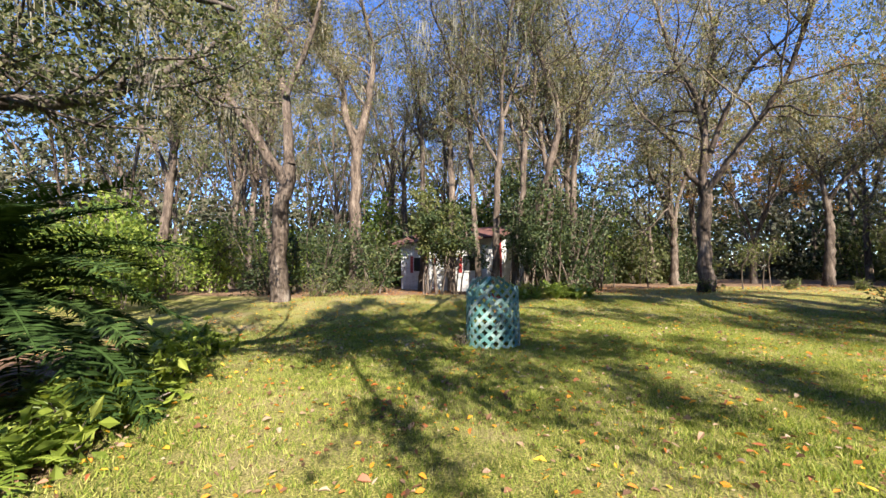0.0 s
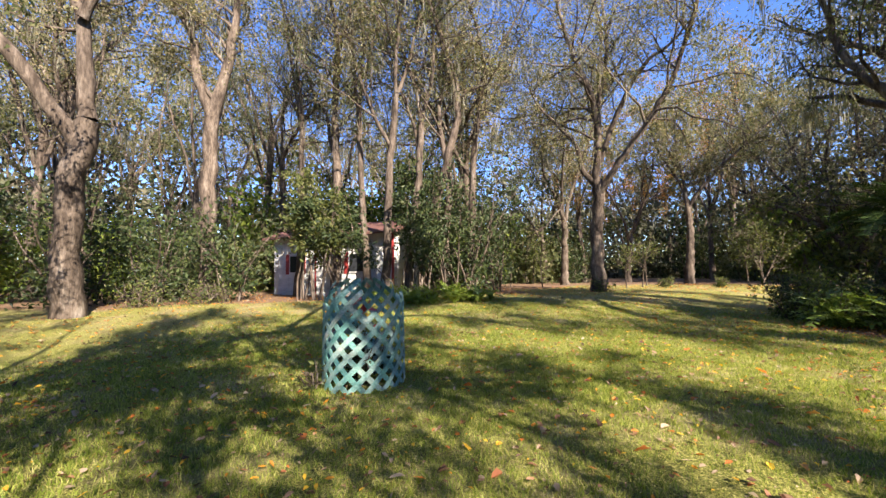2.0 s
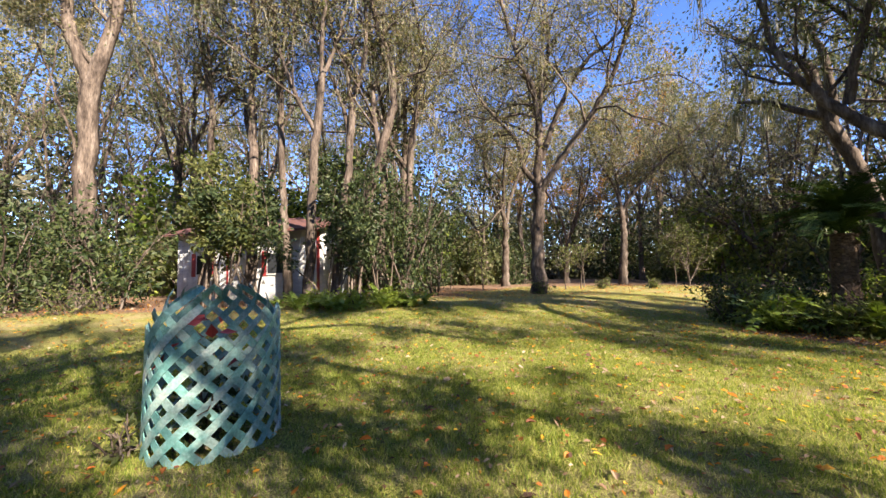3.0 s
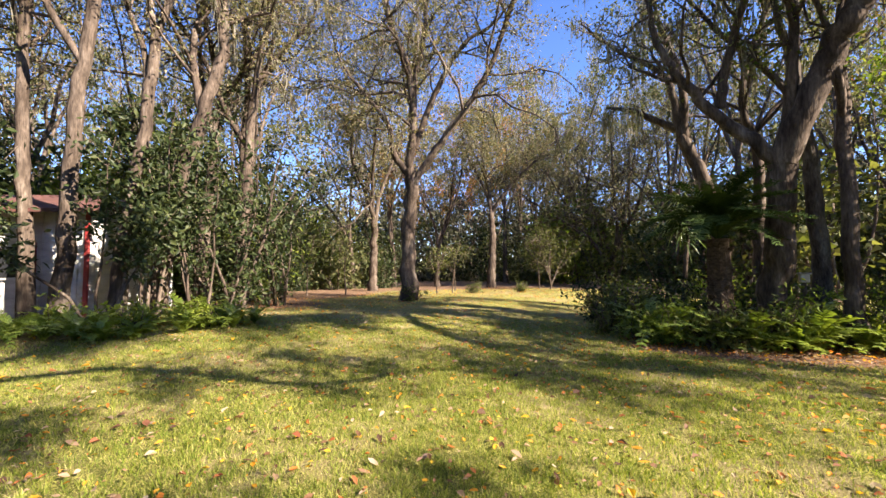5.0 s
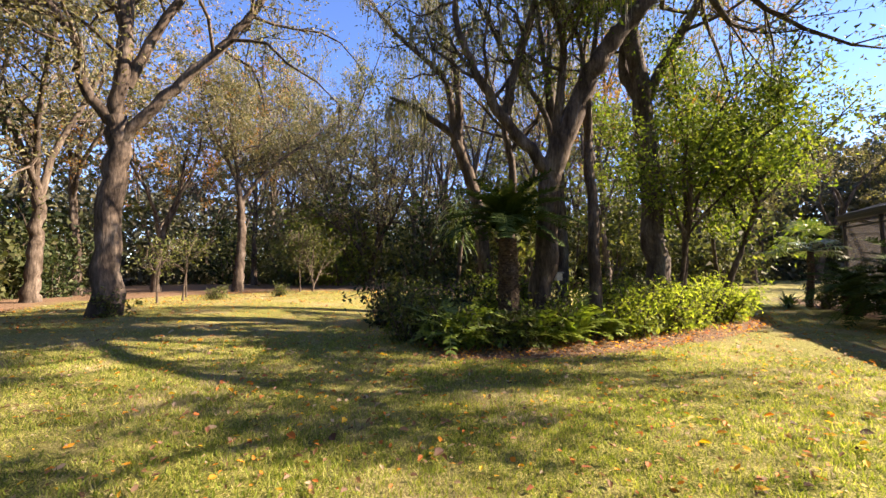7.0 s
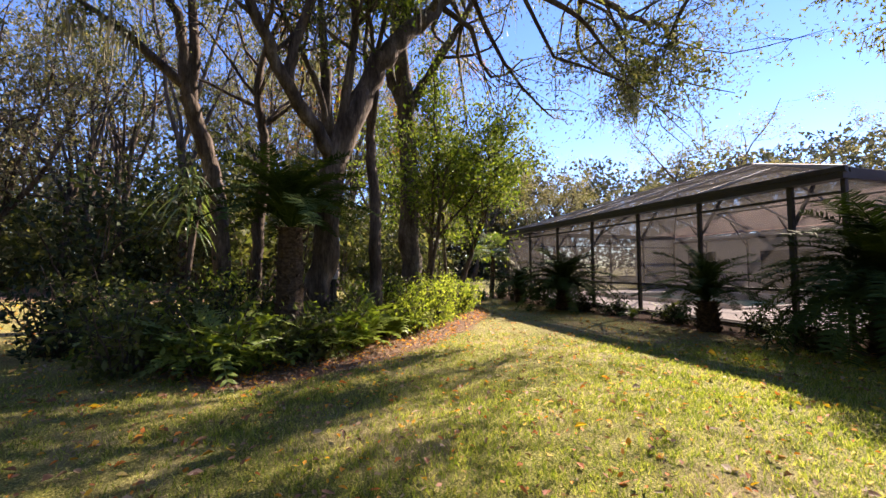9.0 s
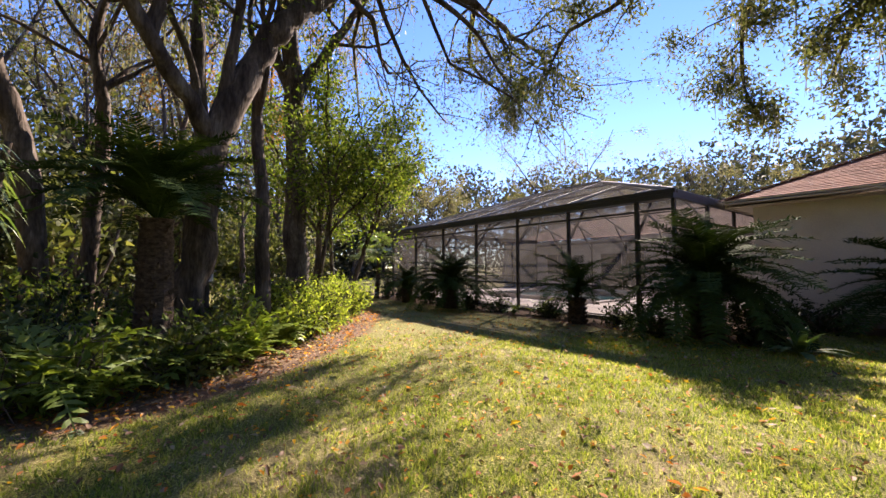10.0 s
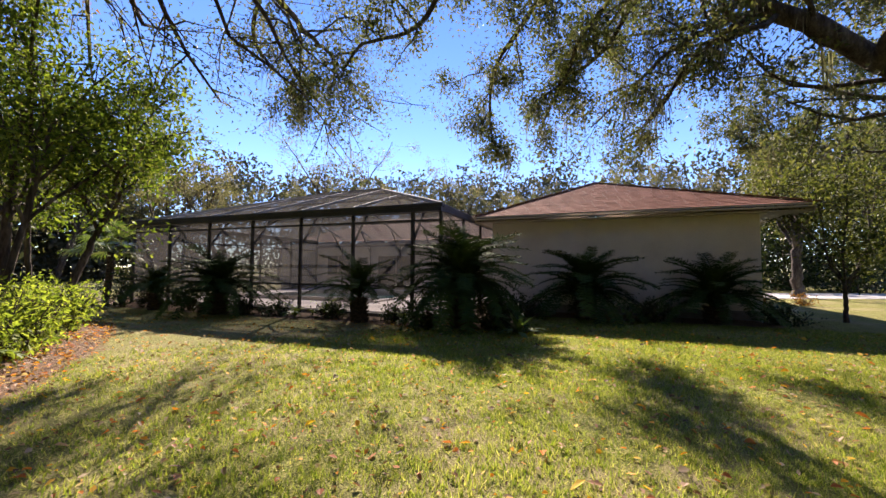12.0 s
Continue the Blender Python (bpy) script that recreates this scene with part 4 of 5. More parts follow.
make_tree("live_oak", "double-trunked live oak behind the planted bed", (16.1, 9.25, 0.0), [
    ([(0.3, -1.0, 0), (0.1, -0.8, 2.8), (0, -0.5, 4.2), (-0.2, -0.1, 5.4)], 0.2, 0.17, True),
    ([(-0.2, -0.1, 5.4), (-0.4, 0, 6.5), (-0.6, 0.2, 7.3), (-0.9, 0.9, 8.0), (-1.2, 1.7, 8.8), (-1.5, 2.3, 9.6)], 0.14, 0.03),
    ([(-0.2, -0.1, 5.6), (-0.5, 0.5, 6.0), (-0.7, 1.2, 6.5), (-1.0, 1.8, 6.7)], 0.12, 0.05),
    ([(0.4, -1.6, 0), (0.3, -1.7, 2.4), (0.1, -1.8, 4.5), (-0.1, -1.6, 5.7), (-0.2, -1.8, 7.1), (-0.3, -2.5, 8.7), (-0.4, -2.7, 10.4)], 0.17, 0.03),
    ([(-0.2, -0.2, 5.3), (-0.4, -0.2, 7.2), (-0.7, 0.2, 8.9), (-0.9, 0.4, 10.6)], 0.13, 0.03)], 15, OAK_LEAF, BARK, leaf=0.1, leaves=4500, moss=80, low=0.4)
# the yard oak whose long limb reaches over the lawn and the house front
make_tree("live_oak", "broad live oak with a long limb over the lawn", (-6.2, 0.6, 0.0), [
    ([(0, 0, 0), (0.1, 0, 1.2), (0.3, 0, 2.6)], 0.5, 0.42, True),
    ([(0.3, 0, 2.3), (2.6, 0, 3.7), (5.2, -0.1, 5.2), (7.6, -0.2, 7.0), (9.2, -0.6, 8.0), (10.7, -0.9, 8.9)], 0.3, 0.03, False, 1.7),
    ([(0.3, 0, 2.6), (0.8, 2.2, 4.4), (1.4, 4.4, 5.4), (2.2, 6.6, 6.4)], 0.24, 0.04, False, 0.7),
    ([(0.1, 0, 2.3), (-0.5, 3.0, 3.3), (-0.2, 5.6, 4.1), (0.7, 7.4, 5.8), (1.4, 8.6, 7.6)], 0.2, 0.03, False, 0.7),
    ([(0.3, 0, 2.6), (-0.6, 2.6, 3.8), (-1.0, 5.0, 4.6), (-0.6, 7.6, 5.4)], 0.22, 0.04, False, 0.7),
    ([(0.3, 0, 2.6), (0.4, -1.6, 5.0), (1.5, -2.8, 7.5), (3.8, -3.6, 9.0)], 0.22, 0.04),
    ([(5.6, -0.1, 5.5), (6.6, -1.2, 7.0), (7.6, -2.6, 7.2), (8.6, -3.0, 6.4), (9.6, -3.9, 5.6)], 0.11, 0.02, False, 0.7),
    ([(7.6, -0.2, 7.0), (8.7, -1.4, 8.1), (9.4, -2.8, 7.4), (10.6, -3.3, 6.5), (11.2, -4.4, 5.4)], 0.1, 0.02),
    ([(10.7, -0.9, 8.9), (11.4, -2.4, 8.4), (12.4, -2.9, 7.2), (12.6, -3.7, 5.9), (12.4, -4.0, 4.9)], 0.09, 0.02, False, 1.3),
    ([(10.7, -0.9, 8.9), (12.8, -0.1, 8.4), (14.2, -0.7, 7.2), (15.4, -0.2, 6.6), (16.2, -0.6, 5.9)], 0.09, 0.02),
    ([(9.2, -0.6, 8.0), (10.2, -1.8, 7.2), (10.6, -2.2, 6.3), (11.6, -2.6, 5.8)], 0.07, 0.015),
    ([(7.0, -0.2, 6.6), (7.8, -1.6, 6.2), (8.2, -2.8, 5.4), (9.0, -3.4, 4.9)], 0.07, 0.015, False, 0.6),
    ([(6.6, -1.2, 7.0), (7.4, -3.6, 8.2), (8.8, -5.4, 9.2)], 0.1, 0.02),
    # two high boughs, never in view, added to shade the ground by the shed
    ([(10.7, -0.9, 8.9), (13.2, -0.1, 9.8), (15.7, 0, 10.2), (17.6, -0.4, 10.0)], 0.09, 0.02, False, 3.0),
    ([(9.2, -0.6, 8.0), (10.6, 1.2, 9.6), (12.0, 2.6, 10.4), (13.6, 3.4, 10.6)], 0.09, 0.02, False, 2.2),
    ([(6.6, -1.2, 7.0), (7.4, -3.2, 6.5), (8.4, -5.2, 5.1)], 0.08, 0.02, False, 0.6),
    ([(5.3, -0.1, 5.1), (5.8, 2.0, 6.4), (6.8, 4.0, 7.2)], 0.13, 0.03),
    ([(0.3, 0, 2.6), (-2.0, -0.5, 4.8), (-4.0, -0.8, 6.5)], 0.22, 0.04)], 16, OAK_LEAF, BARK_DARK, leaf=0.105, leaves=112000, moss=190, low=0.2, reach=0.32, boughs=1.0, spread=0.2, headroom=3.4)
make_tree("oak_tree", "massive dark trunk with thin upper branches", (15.0, 3.8, 0.0), grown_limbs(31, 15, 7.5, 4, 0.3, 0.45), 17, OAK_LEAF, BARK_DARK, leaf=0.1, leaves=5000, moss=110)
make_tree("slender_tree", "slender straight tree rising from the shrubs", (12.4, 5.67, 0.0), grown_limbs(32, 11, 5.5, 3, 0.13, 0.3, (0.02, -0.02)), 18, GREEN_LEAF, BARK, leaf=0.1, leaves=9000, moss=40)
make_tree("slender_tree", "pale thin trunk with fresh green leaves", (15.3, 3.1, 0.0), grown_limbs(33, 8, 3.0, 4, 0.1, 0.6), 19, GREEN_LEAF, BARK_PALE, leaf=0.12, leaves=6000, moss=0, folded=True, low=0.1)
make_tree("slender_tree", "young tree with bright fresh green leaves", (14.9, 3.5, 0.0), grown_limbs(34, 7.0, 2.9, 5, 0.07, 0.75, (-0.2, -0.15)), 20, GREEN_LEAF, BARK, leaf=0.12, leaves=6000, moss=0, folded=True, low=0.1)
make_tree("slender_tree", "young tree with fresh green leaves near the pool cage", (16.8, 1.6, 0.0), grown_limbs(35, 6.5, 3.2, 5, 0.07, 0.8), 21, GREEN_LEAF, BARK, leaf=0.12, leaves=6000, moss=0, folded=True, low=0.1)
make_tree("slender_tree", "young spreading tree with fresh leaves beside the cage", (14.7, 2.7, 0.0), grown_limbs(40, 6.6, 3.0, 6, 0.08, 0.9, (-0.05, -0.3)), 26, GREEN_LEAF, BARK, leaf=0.11, leaves=7000, moss=0, folded=True, low=0.15)
make_tree("slender_tree", "dark straight tree among the bed's ferns", (14.2, 6.2, 0.0), grown_limbs(36, 12, 6, 3, 0.17, 0.35), 22, OAK_LEAF, BARK_DARK, leaves=1500, moss=50)
make_tree("oak_tree", "twin-stemmed grey oak at the wood's edge", (14.8, 25.0, 0.38), grown_limbs(37, 15, 4.0, 4, 0.26, 0.4), 23, DRY_LEAF, BARK, leaf=0.15, leaves=15000, moss=80)
make_tree("oak_tree", "grey forked oak standing in leaf litter", (21.8, 22.1, 0.38), grown_limbs(38, 15, 5.0, 4, 0.26, 0.4, (0.05, 0)), 24, DRY_LEAF, BARK, leaf=0.15, leaves=15000, moss=80)
make_tree("oak_tree", "many-stemmed grey tree at the wood's edge", (29.4, 17.7, 0.38), grown_limbs(39, 13, 1.5, 7, 0.3, 0.5), 25, DRY_LEAF, BARK, leaf=0.15, leaves=15000, moss=80)

# slim tall trunks round the shed
for k, (x, y, h, r, lx) in enumerate([(-1.1, 19.6, 17, 0.16, 0.03), (0.45, 19.2, 18, 0.2, 0.0), (1.7, 18.2, 17, 0.15, -0.02), (2.2, 17.0, 18, 0.17, 0.06), (3.2, 17.4, 17, 0.17, 0.1), (4.1, 18.8, 18, 0.22, 0.04), (5.3, 19.8, 17, 0.19, 0.08), (6.1, 18.6, 16, 0.2, 0.02), (-8.6, 19.5, 16, 0.18, 0.0), (-2.4, 25.5, 18, 0.22, 0.02), (6.9, 21.0, 17, 0.2, 0.05)]):
    make_tree("tall_tree", "tall slim trunk hung with grey moss near the shed", (x, y, rise(x, y)), grown_limbs(50 + k, h, h * 0.42, 3, r, 0.26, (lx, 0)), 60 + k, DRY_LEAF if k % 3 else OAK_LEAF, BARK_PALE if k % 4 == 1 else BARK, leaf=0.1, leaves=11000, moss=60, group="tall trunks near the shed", twigs=4, low=0.1, spread=0.28)

# leafy saplings in front of the shed and at the wood's edge
for k, (x, y, h, w) in enumerate([(-0.75, 17.0, 5.4, 1.4), (-0.2, 16.3, 5.8, 1.4), (0.6, 16.8, 5.0, 1.4), (2.9, 16.4, 4.0, 1.6), (3.8, 17.6, 6.4, 1.8), (4.8, 17.0, 4.4, 1.6), (5.6, 17.5, 6.0, 2.4), (7.3, 18.6, 5.0, 2.2), (-3.1, 17.6, 4.0, 2.0), (-5.6, 17.8, 4.6, 2.4), (-7.6, 17.2, 4.2, 2.4)]):
    # the dark leaf colour on all but two stands in for shade here
    make_bush("magnolia_sapling", "leafy young magnolia with glossy leaves before the shed", (x, y, rise(x, y)), 90 + k, w, h, SHRUB_LEAF if k < 2 else DARK_LEAF, 0.17, 2000, "sapling", "saplings at the wood's edge", stems=4 if k < 6 else 8, twigs=12, bare=0.55 if k < 6 else 0.0)

for k, (x, y, h, w) in enumerate([(7.3, 23.4, 8.6, 3.0), (5.9, 23.0, 7.2, 2.4)]):
    make_bush("evergreen_tree", "tall dark evergreen tree behind the lawn", (x, y, 0.36), 108 + k, w, h, DARK_LEAF, 0.16, 6500, "tree", "dark evergreens", stems=8, twigs=14)

# ---- woods ----
rng = np.random.default_rng(77)
KINDS = []
for k in range(7):
    KINDS.append(make_tree("forest_tree", "bare-limbed woodland tree with thin grey-brown foliage", (40 + 6 * k, 60, 0.38), grown_limbs(120 + k, 13 + 1.2 * (k % 4), 3.5 + 1.0 * (k % 3), 3 + k % 3, 0.2, 0.4), 130 + k, (DRY_LEAF, OAK_LEAF, DRY_LEAF, SHRUB_LEAF, OAK_LEAF, DRY_LEAF, RUST_LEAF)[k], BARK if k % 2 else BARK_PALE, leaf=0.155, leaves=3500, boughs=0.45, moss=8, group="woodland trees", twigs=1, spread=0.24, sides=3))
SHRUBS = []
for k in range(5):
    SHRUBS.append(make_bush("understory_shrub", "dense green understory shrub in the woods", (40 + 6 * k, 66, 0.38), 150 + k, 2.6, 3.0 + 0.5 * k, (OAK_LEAF, DARK_LEAF, GREEN_LEAF, OAK_LEAF, SHRUB_LEAF)[k], 0.19, 1600, "shrub", "understory shrubs", stems=7, folded=False))


def wooded(x, y):
    """Where the woods stand: round the lawn, and past the house."""
    if -4.5 < x < 5.5 and y < 26:
        return False
    if x < 8:
        return y > 20.5 or (x < -8.5 and y > 9 - 0.3 * (x + 8.5))
    if x < 20:
        return y > 26
    return y > max(-14, 24 - 2.2 * (x - 20)) and HOUSE_U(x, y) > 26


spots = []
tries = 0
while len(spots) < 84 and tries < 6000:
    tries += 1
    x, y = rng.uniform(-30, 48), rng.uniform(-10, 46)
    if wooded(x, y) and all((x - a) ** 2 + (y - b) ** 2 > 6.5 for a, b in spots):
        spots.append((x, y))
for i, (x, y) in enumerate(spots):
    k = rng.choice(7, p=(0.2, 0.18, 0.18, 0.13, 0.14, 0.14, 0.03))
    s = rng.uniform(0.85, 1.3)
    copy_thing(KINDS[k], pose(x, y, 0.36, 0, 0, rng.uniform(0, 360)) @ Matrix.Diagonal((s, s, s * rng.uniform(1.1, 1.5), 1)))
spots = []
tries = 0
while len(spots) < 170 and tries < 8000:
    tries += 1
    x, y = rng.uniform(-26, 44), rng.uniform(-10, 42)
    deep = y - (22 if x < 8 else 29)
    if wooded(x, y - 0.5) and rng.uniform() < (1.0 if deep < 8 else 0.5) and all((x - a) ** 2 + (y - b) ** 2 > 2.6 for a, b in spots):
        spots.append((x, y))
for i, (x, y) in enumerate(spots):
    k = rng.integers(0, 5) if x > -8 else (0, 2, 2, 3, 2)[rng.integers(0, 5)]
    s = rng.uniform(0.6, 1.2) if i % 5 < 2 or x < -6 else rng.uniform(1.5, 2.1)
    copy_thing(SHRUBS[k], pose(x, y, 0.34, 0, 0, rng.uniform(0, 360)) @ Matrix.Diagonal((s, s, s, 1)))
# trees beyond the house and by the street
for i in range(28):
    a = radians(118 + 106 * i / 27 + rng.uniform(-1.5, 1.5))
    d = rng.uniform(38, 52)
    s = rng.uniform(0.7, 1.0)
    # only the paler-leaved kinds, their colour standing in for distant haze
    copy_thing(KINDS[(0, 2, 5, 0)[i % 4]], pose(5.7 + d * math.sin(a), 8.8 + d * math.cos(a), 0, 0, 0, rng.uniform(0, 360)) @ Matrix.Diagonal((s * 1.2, s * 1.2, s, 1)))


copy_thing(KINDS[6], pose(21.5, 27.0, 0.36, 0, 0, 40))
copy_thing(KINDS[6], pose(24.0, 30.0, 0.36, 0, 0, 200) @ Matrix.Diagonal((0.8, 0.8, 0.9, 1)))

# slim saplings and a many-stemmed pale shrub on the litter
for k, (x, y, h) in enumerate([(10.2, 23.3, 3.2), (11.7, 22.3, 3.0), (14.8, 19.3, 2.2), (15.8, 19.3, 2.6), (21.5, 18.2, 3.2), (8.6, 21.6, 3.4), (17.6, 21.0, 2.8)]):
    make_tree("slim_sapling", "slim young tree standing in leaf litter", (x, y, 0.36), grown_limbs(500 + k, h, h * 0.5, 3, 0.035, 0.5), 510 + k, SHRUB_LEAF, BARK_PALE, leaf=0.11, leaves=300, moss=0, boughs=1.6, reach=0.5, group="slim saplings", category="sapling")
make_tree("crape_myrtle", "crooked pale small tree before the green woods", (-11.5, 19.3, 0.36), grown_limbs(520, 4.0, 0.8, 5, 0.1, 0.7, (0, 0), 0.2), 521, GREEN_LEAF, BARK_PALE, leaf=0.12, leaves=2500, moss=0, boughs=1.6)
make_tree("crape_myrtle", "many-stemmed pale shrub at the wood's edge", (22.0, 17.8, 0.36), grown_limbs(522, 3.6, 0.3, 7, 0.06, 0.7, (0, 0), 0.12), 523, SHRUB_LEAF, BARK_PALE, leaf=0.12, leaves=1800, moss=0, boughs=1.4)


for i in range(16):
    s = rng.uniform(0.8, 1.6)
    copy_thing(SHRUBS[i % 5], pose(-34 + 2.2 * i, -32 + rng.uniform(-3, 3), 0, 0, 0, rng.uniform(0, 360)) @ Matrix.Diagonal((s, s, s, 1)))


def far_woods():
    """Distant foliage all round, as many loose leaf clumps."""
    r = np.random.default_rng(9)
    # boughs first, then the leaves that gather round them
    n, each = 6400, 34
    a = np.where(r.uniform(size=n) < 0.35, r.uniform(1.9, 4.1, n), r.uniform(-1.4, 2.3, n))
    behind = a > 1.95
    d = r.uniform(46, 66, n)
    h = 26 + 4 * np.sin(a * 9) + 3 * np.sin(a * 23 + 1)
    h = np.where(behind, 14 + 1.5 * np.sin(a * 31) + 1.2 * np.sin(a * 83), h)
    z = 0.3 + h * np.where(behind, r.uniform(0, 1, n) ** 0.8, r.beta(0.9, 1.6, n))
    c = np.stack([8 + d * np.sin(a), 4 + d * np.cos(a), z], axis=1)
    c = np.repeat(c, each, axis=0) + r.normal(size=(n * each, 3)) * [1.0, 1.0, 0.6]
    m = 46000
    a, d = r.uniform(-1.4, 2.2, m), r.uniform(42, 47, m)
    c = np.concatenate([c, np.stack([8 + d * np.sin(a), 4 + d * np.cos(a), 0.2 + 8.5 * r.uniform(0, 1, m) ** 1.5], axis=1)])
    c[:, 2] = np.abs(c[:, 2])
    s = Soup()
    s.tris(leaf_tris(r, c, 0.55, 0.2, 0.7))
    thing("far_woods", "distant woodland foliage beyond the lawn", "woods", kind="stuff", me=s.mesh("far_woods", FAR_LEAF))


far_woods()

# ---- palms, ferns and shrubs ----
SAGO_FRONDS = [frond_mesh("frond", SAGO, 1.5, 0.75 + 0.2 * k, 0.2, 74, 200 + k, 0.22, 0.11, 0.35, 0.1 * (k - 1)) for k in range(3)]


def make_sago(at, seed, fronds=34, trunk=0.5, size=1.0, low=30, label="dark green sago palm with arching feather leaves", group="sago palms"):
    rng = np.random.default_rng(seed)
    palm = thing("sago_palm", label, "sago palm", pose(*at, 0, 0, rng.uniform(0, 360)), group)
    s = Soup()
    z = np.linspace(-0.1, trunk, 14)
    s.tube(np.stack([0 * z, 0 * z, z], axis=1), 0.2 * size * (1 + 0.1 * (np.arange(14) % 2)) * np.linspace(1.1, 0.85, 14), 12)
    for k in range(60):
        a, zz = rng.uniform(0, 6.28), rng.uniform(0, trunk)
        p = np.array([math.cos(a) * 0.19 * size, math.sin(a) * 0.19 * size, zz])
        s.tube(np.array([p, p + np.array([math.cos(a) * 0.07, math.sin(a) * 0.07, 0.06])]), [0.03, 0.008], 4)
    part("trunk", s.mesh("trunk", TRUNK_SAGO), palm, "brown scaly trunk")
    for k in range(fronds):
        f = k / fronds
        tilt = -78 + (78 + low) * f + rng.uniform(-6, 6)
        z = size * rng.uniform(0.85, 1.1)
        part("frond", SAGO_FRONDS[k % 3], palm, m=pose(0, 0, trunk, 0, tilt, k * 137.5 + rng.uniform(-8, 8)) @ Matrix.Diagonal((z, z, z, 1)))
    return palm


def on_house(u, v, z=0.0):
    return (HOUSE_O[0] + u * HU[0] - v * HU[1], HOUSE_O[1] + u * HU[1] + v * HU[0], z)


make_sago((-4.15, 3.3, 0), 1, 76, 0.85, 1.3, 18, label="big dark sago palm above low ferns")
make_sago((11.6, 7.4, 0), 2, 58, 1.95, 1.0, -18, label="tall sago palm with brown skirt under the oak")
make_sago(on_house(14.95, 3.95), 3, 64, 0.6, 1.15, 6, label="big sago palm with drooping leaves before the cage")
make_sago(on_house(10.35, 3.75), 4, 28, 0.6, 0.95, -8, label="small sago palm with sparse leaves beside the cage")
make_sago(on_house(7.75, 3.45), 5, 90, 0.85, 1.25, 20, label="large bushy sago palm at the cage's corner")
make_sago(on_house(5.1, 0.75), 6, 60, 0.5, 1.25, 0, label="wide sago palm against the stucco wall")
make_sago(on_house(2.05, 0.45), 7, 54, 0.4, 1.15, 0, label="wide sago palm against the stucco wall")
make_sago(on_house(17.6, 4.0), 8, 34, 0.5, 0.9, 0)

FERN_FRONDS = [frond_mesh("frond", FERN, 0.62, 0.8 + 0.2 * k, 0.105, 13, 220 + k, 0.1, 0.4, 0.5, 0.05) for k in range(3)]


def fern_clump(seed, fronds=13):
    rng = np.random.default_rng(seed)
    clump = thing("fern", "green sword fern clump in leaf litter", "fern", pose(60, 70 + seed, 0.3), "ferns in the beds")
    for k in range(fronds):
        z = rng.uniform(0.7, 1.25)
        part("frond", FERN_FRONDS[k % 3], clump, m=pose(0, 0, 0, 0, rng.uniform(-80, -28), k * 137.5) @ Matrix.Diagonal((z, z, z, 1)))
    return clump


FERNS = [fern_clump(k) for k in range(3)]
rng = np.random.default_rng(31)


def scatter(poly, count, gap, keep=lambda x, y: True):
    xs, ys = [p[0] for p in poly], [p[1] for p in poly]
    got, t = [], 0
    while len(got) < count and t < count * 80:
        t += 1
        x, y = rng.uniform(min(xs), max(xs)), rng.uniform(min(ys), max(ys))
        if inside(x, y, poly) and keep(x, y) and all((x - a) ** 2 + (y - b) ** 2 > gap * gap for a, b in got):
            got.append((x, y))
    return got


def plant_ferns(spots, low=0.8, high=1.3):
    for x, y in spots:
        s = rng.uniform(low, high)
        copy_thing(FERNS[rng.integers(0, 3)], pose(x, y, rise(x, y), 0, 0, rng.uniform(0, 360)) @ Matrix.Diagonal((s, s, s, 1)))


FRONT_BED = [(10.5, 8.1), (10.8, 7.2), (11.6, 5.9), (12.5, 5.0), (13.2, 5.6), (12.6, 7.0), (12.6, 8.6), (11.6, 9.2)]
plant_ferns(scatter(FRONT_BED, 32, 0.36), 1.0, 1.5)
plant_ferns(scatter([(-2.6, 1.6), (-2.7, 3.2), (-3.3, 4.7), (-4.1, 6.8), (-4.8, 6.6), (-4.2, 4.0), (-3.6, 1.6)], 30, 0.33), 0.6, 1.0)
for k, (x, y) in enumerate([(-4.2, 6.9), (-3.9, 6.3), (-3.7, 5.7), (-3.5, 5.1), (-3.2, 4.5), (-3.0, 3.9), (-2.95, 3.3), (-2.8, 2.7), (-3.4, 4.0), (-3.9, 5.0), (-4.4, 6.2)]):
    make_bush("low_shrub", "light green broad-leaved ground plant by the lawn", (x, y, 0), 420 + k, 0.55, 0.42, LIME_LEAF, 0.17, 170, "shrub", "ground plants by the lawn", stems=7, twigs=4)
plant_ferns(scatter([(1.0, 14.8), (3.0, 13.9), (5.2, 14.0), (5.7, 15.0), (4.4, 16.0), (1.4, 16.0)], 26, 0.4), 0.7, 1.1)
plant_ferns([on_house(u, v)[:2] for u, v in ((9.4, 3.2), (11.7, 3.3), (12.4, 3.7), (9.0, 3.9), (15.6, 3.5), (16.4, 3.2))], 0.6, 0.9)

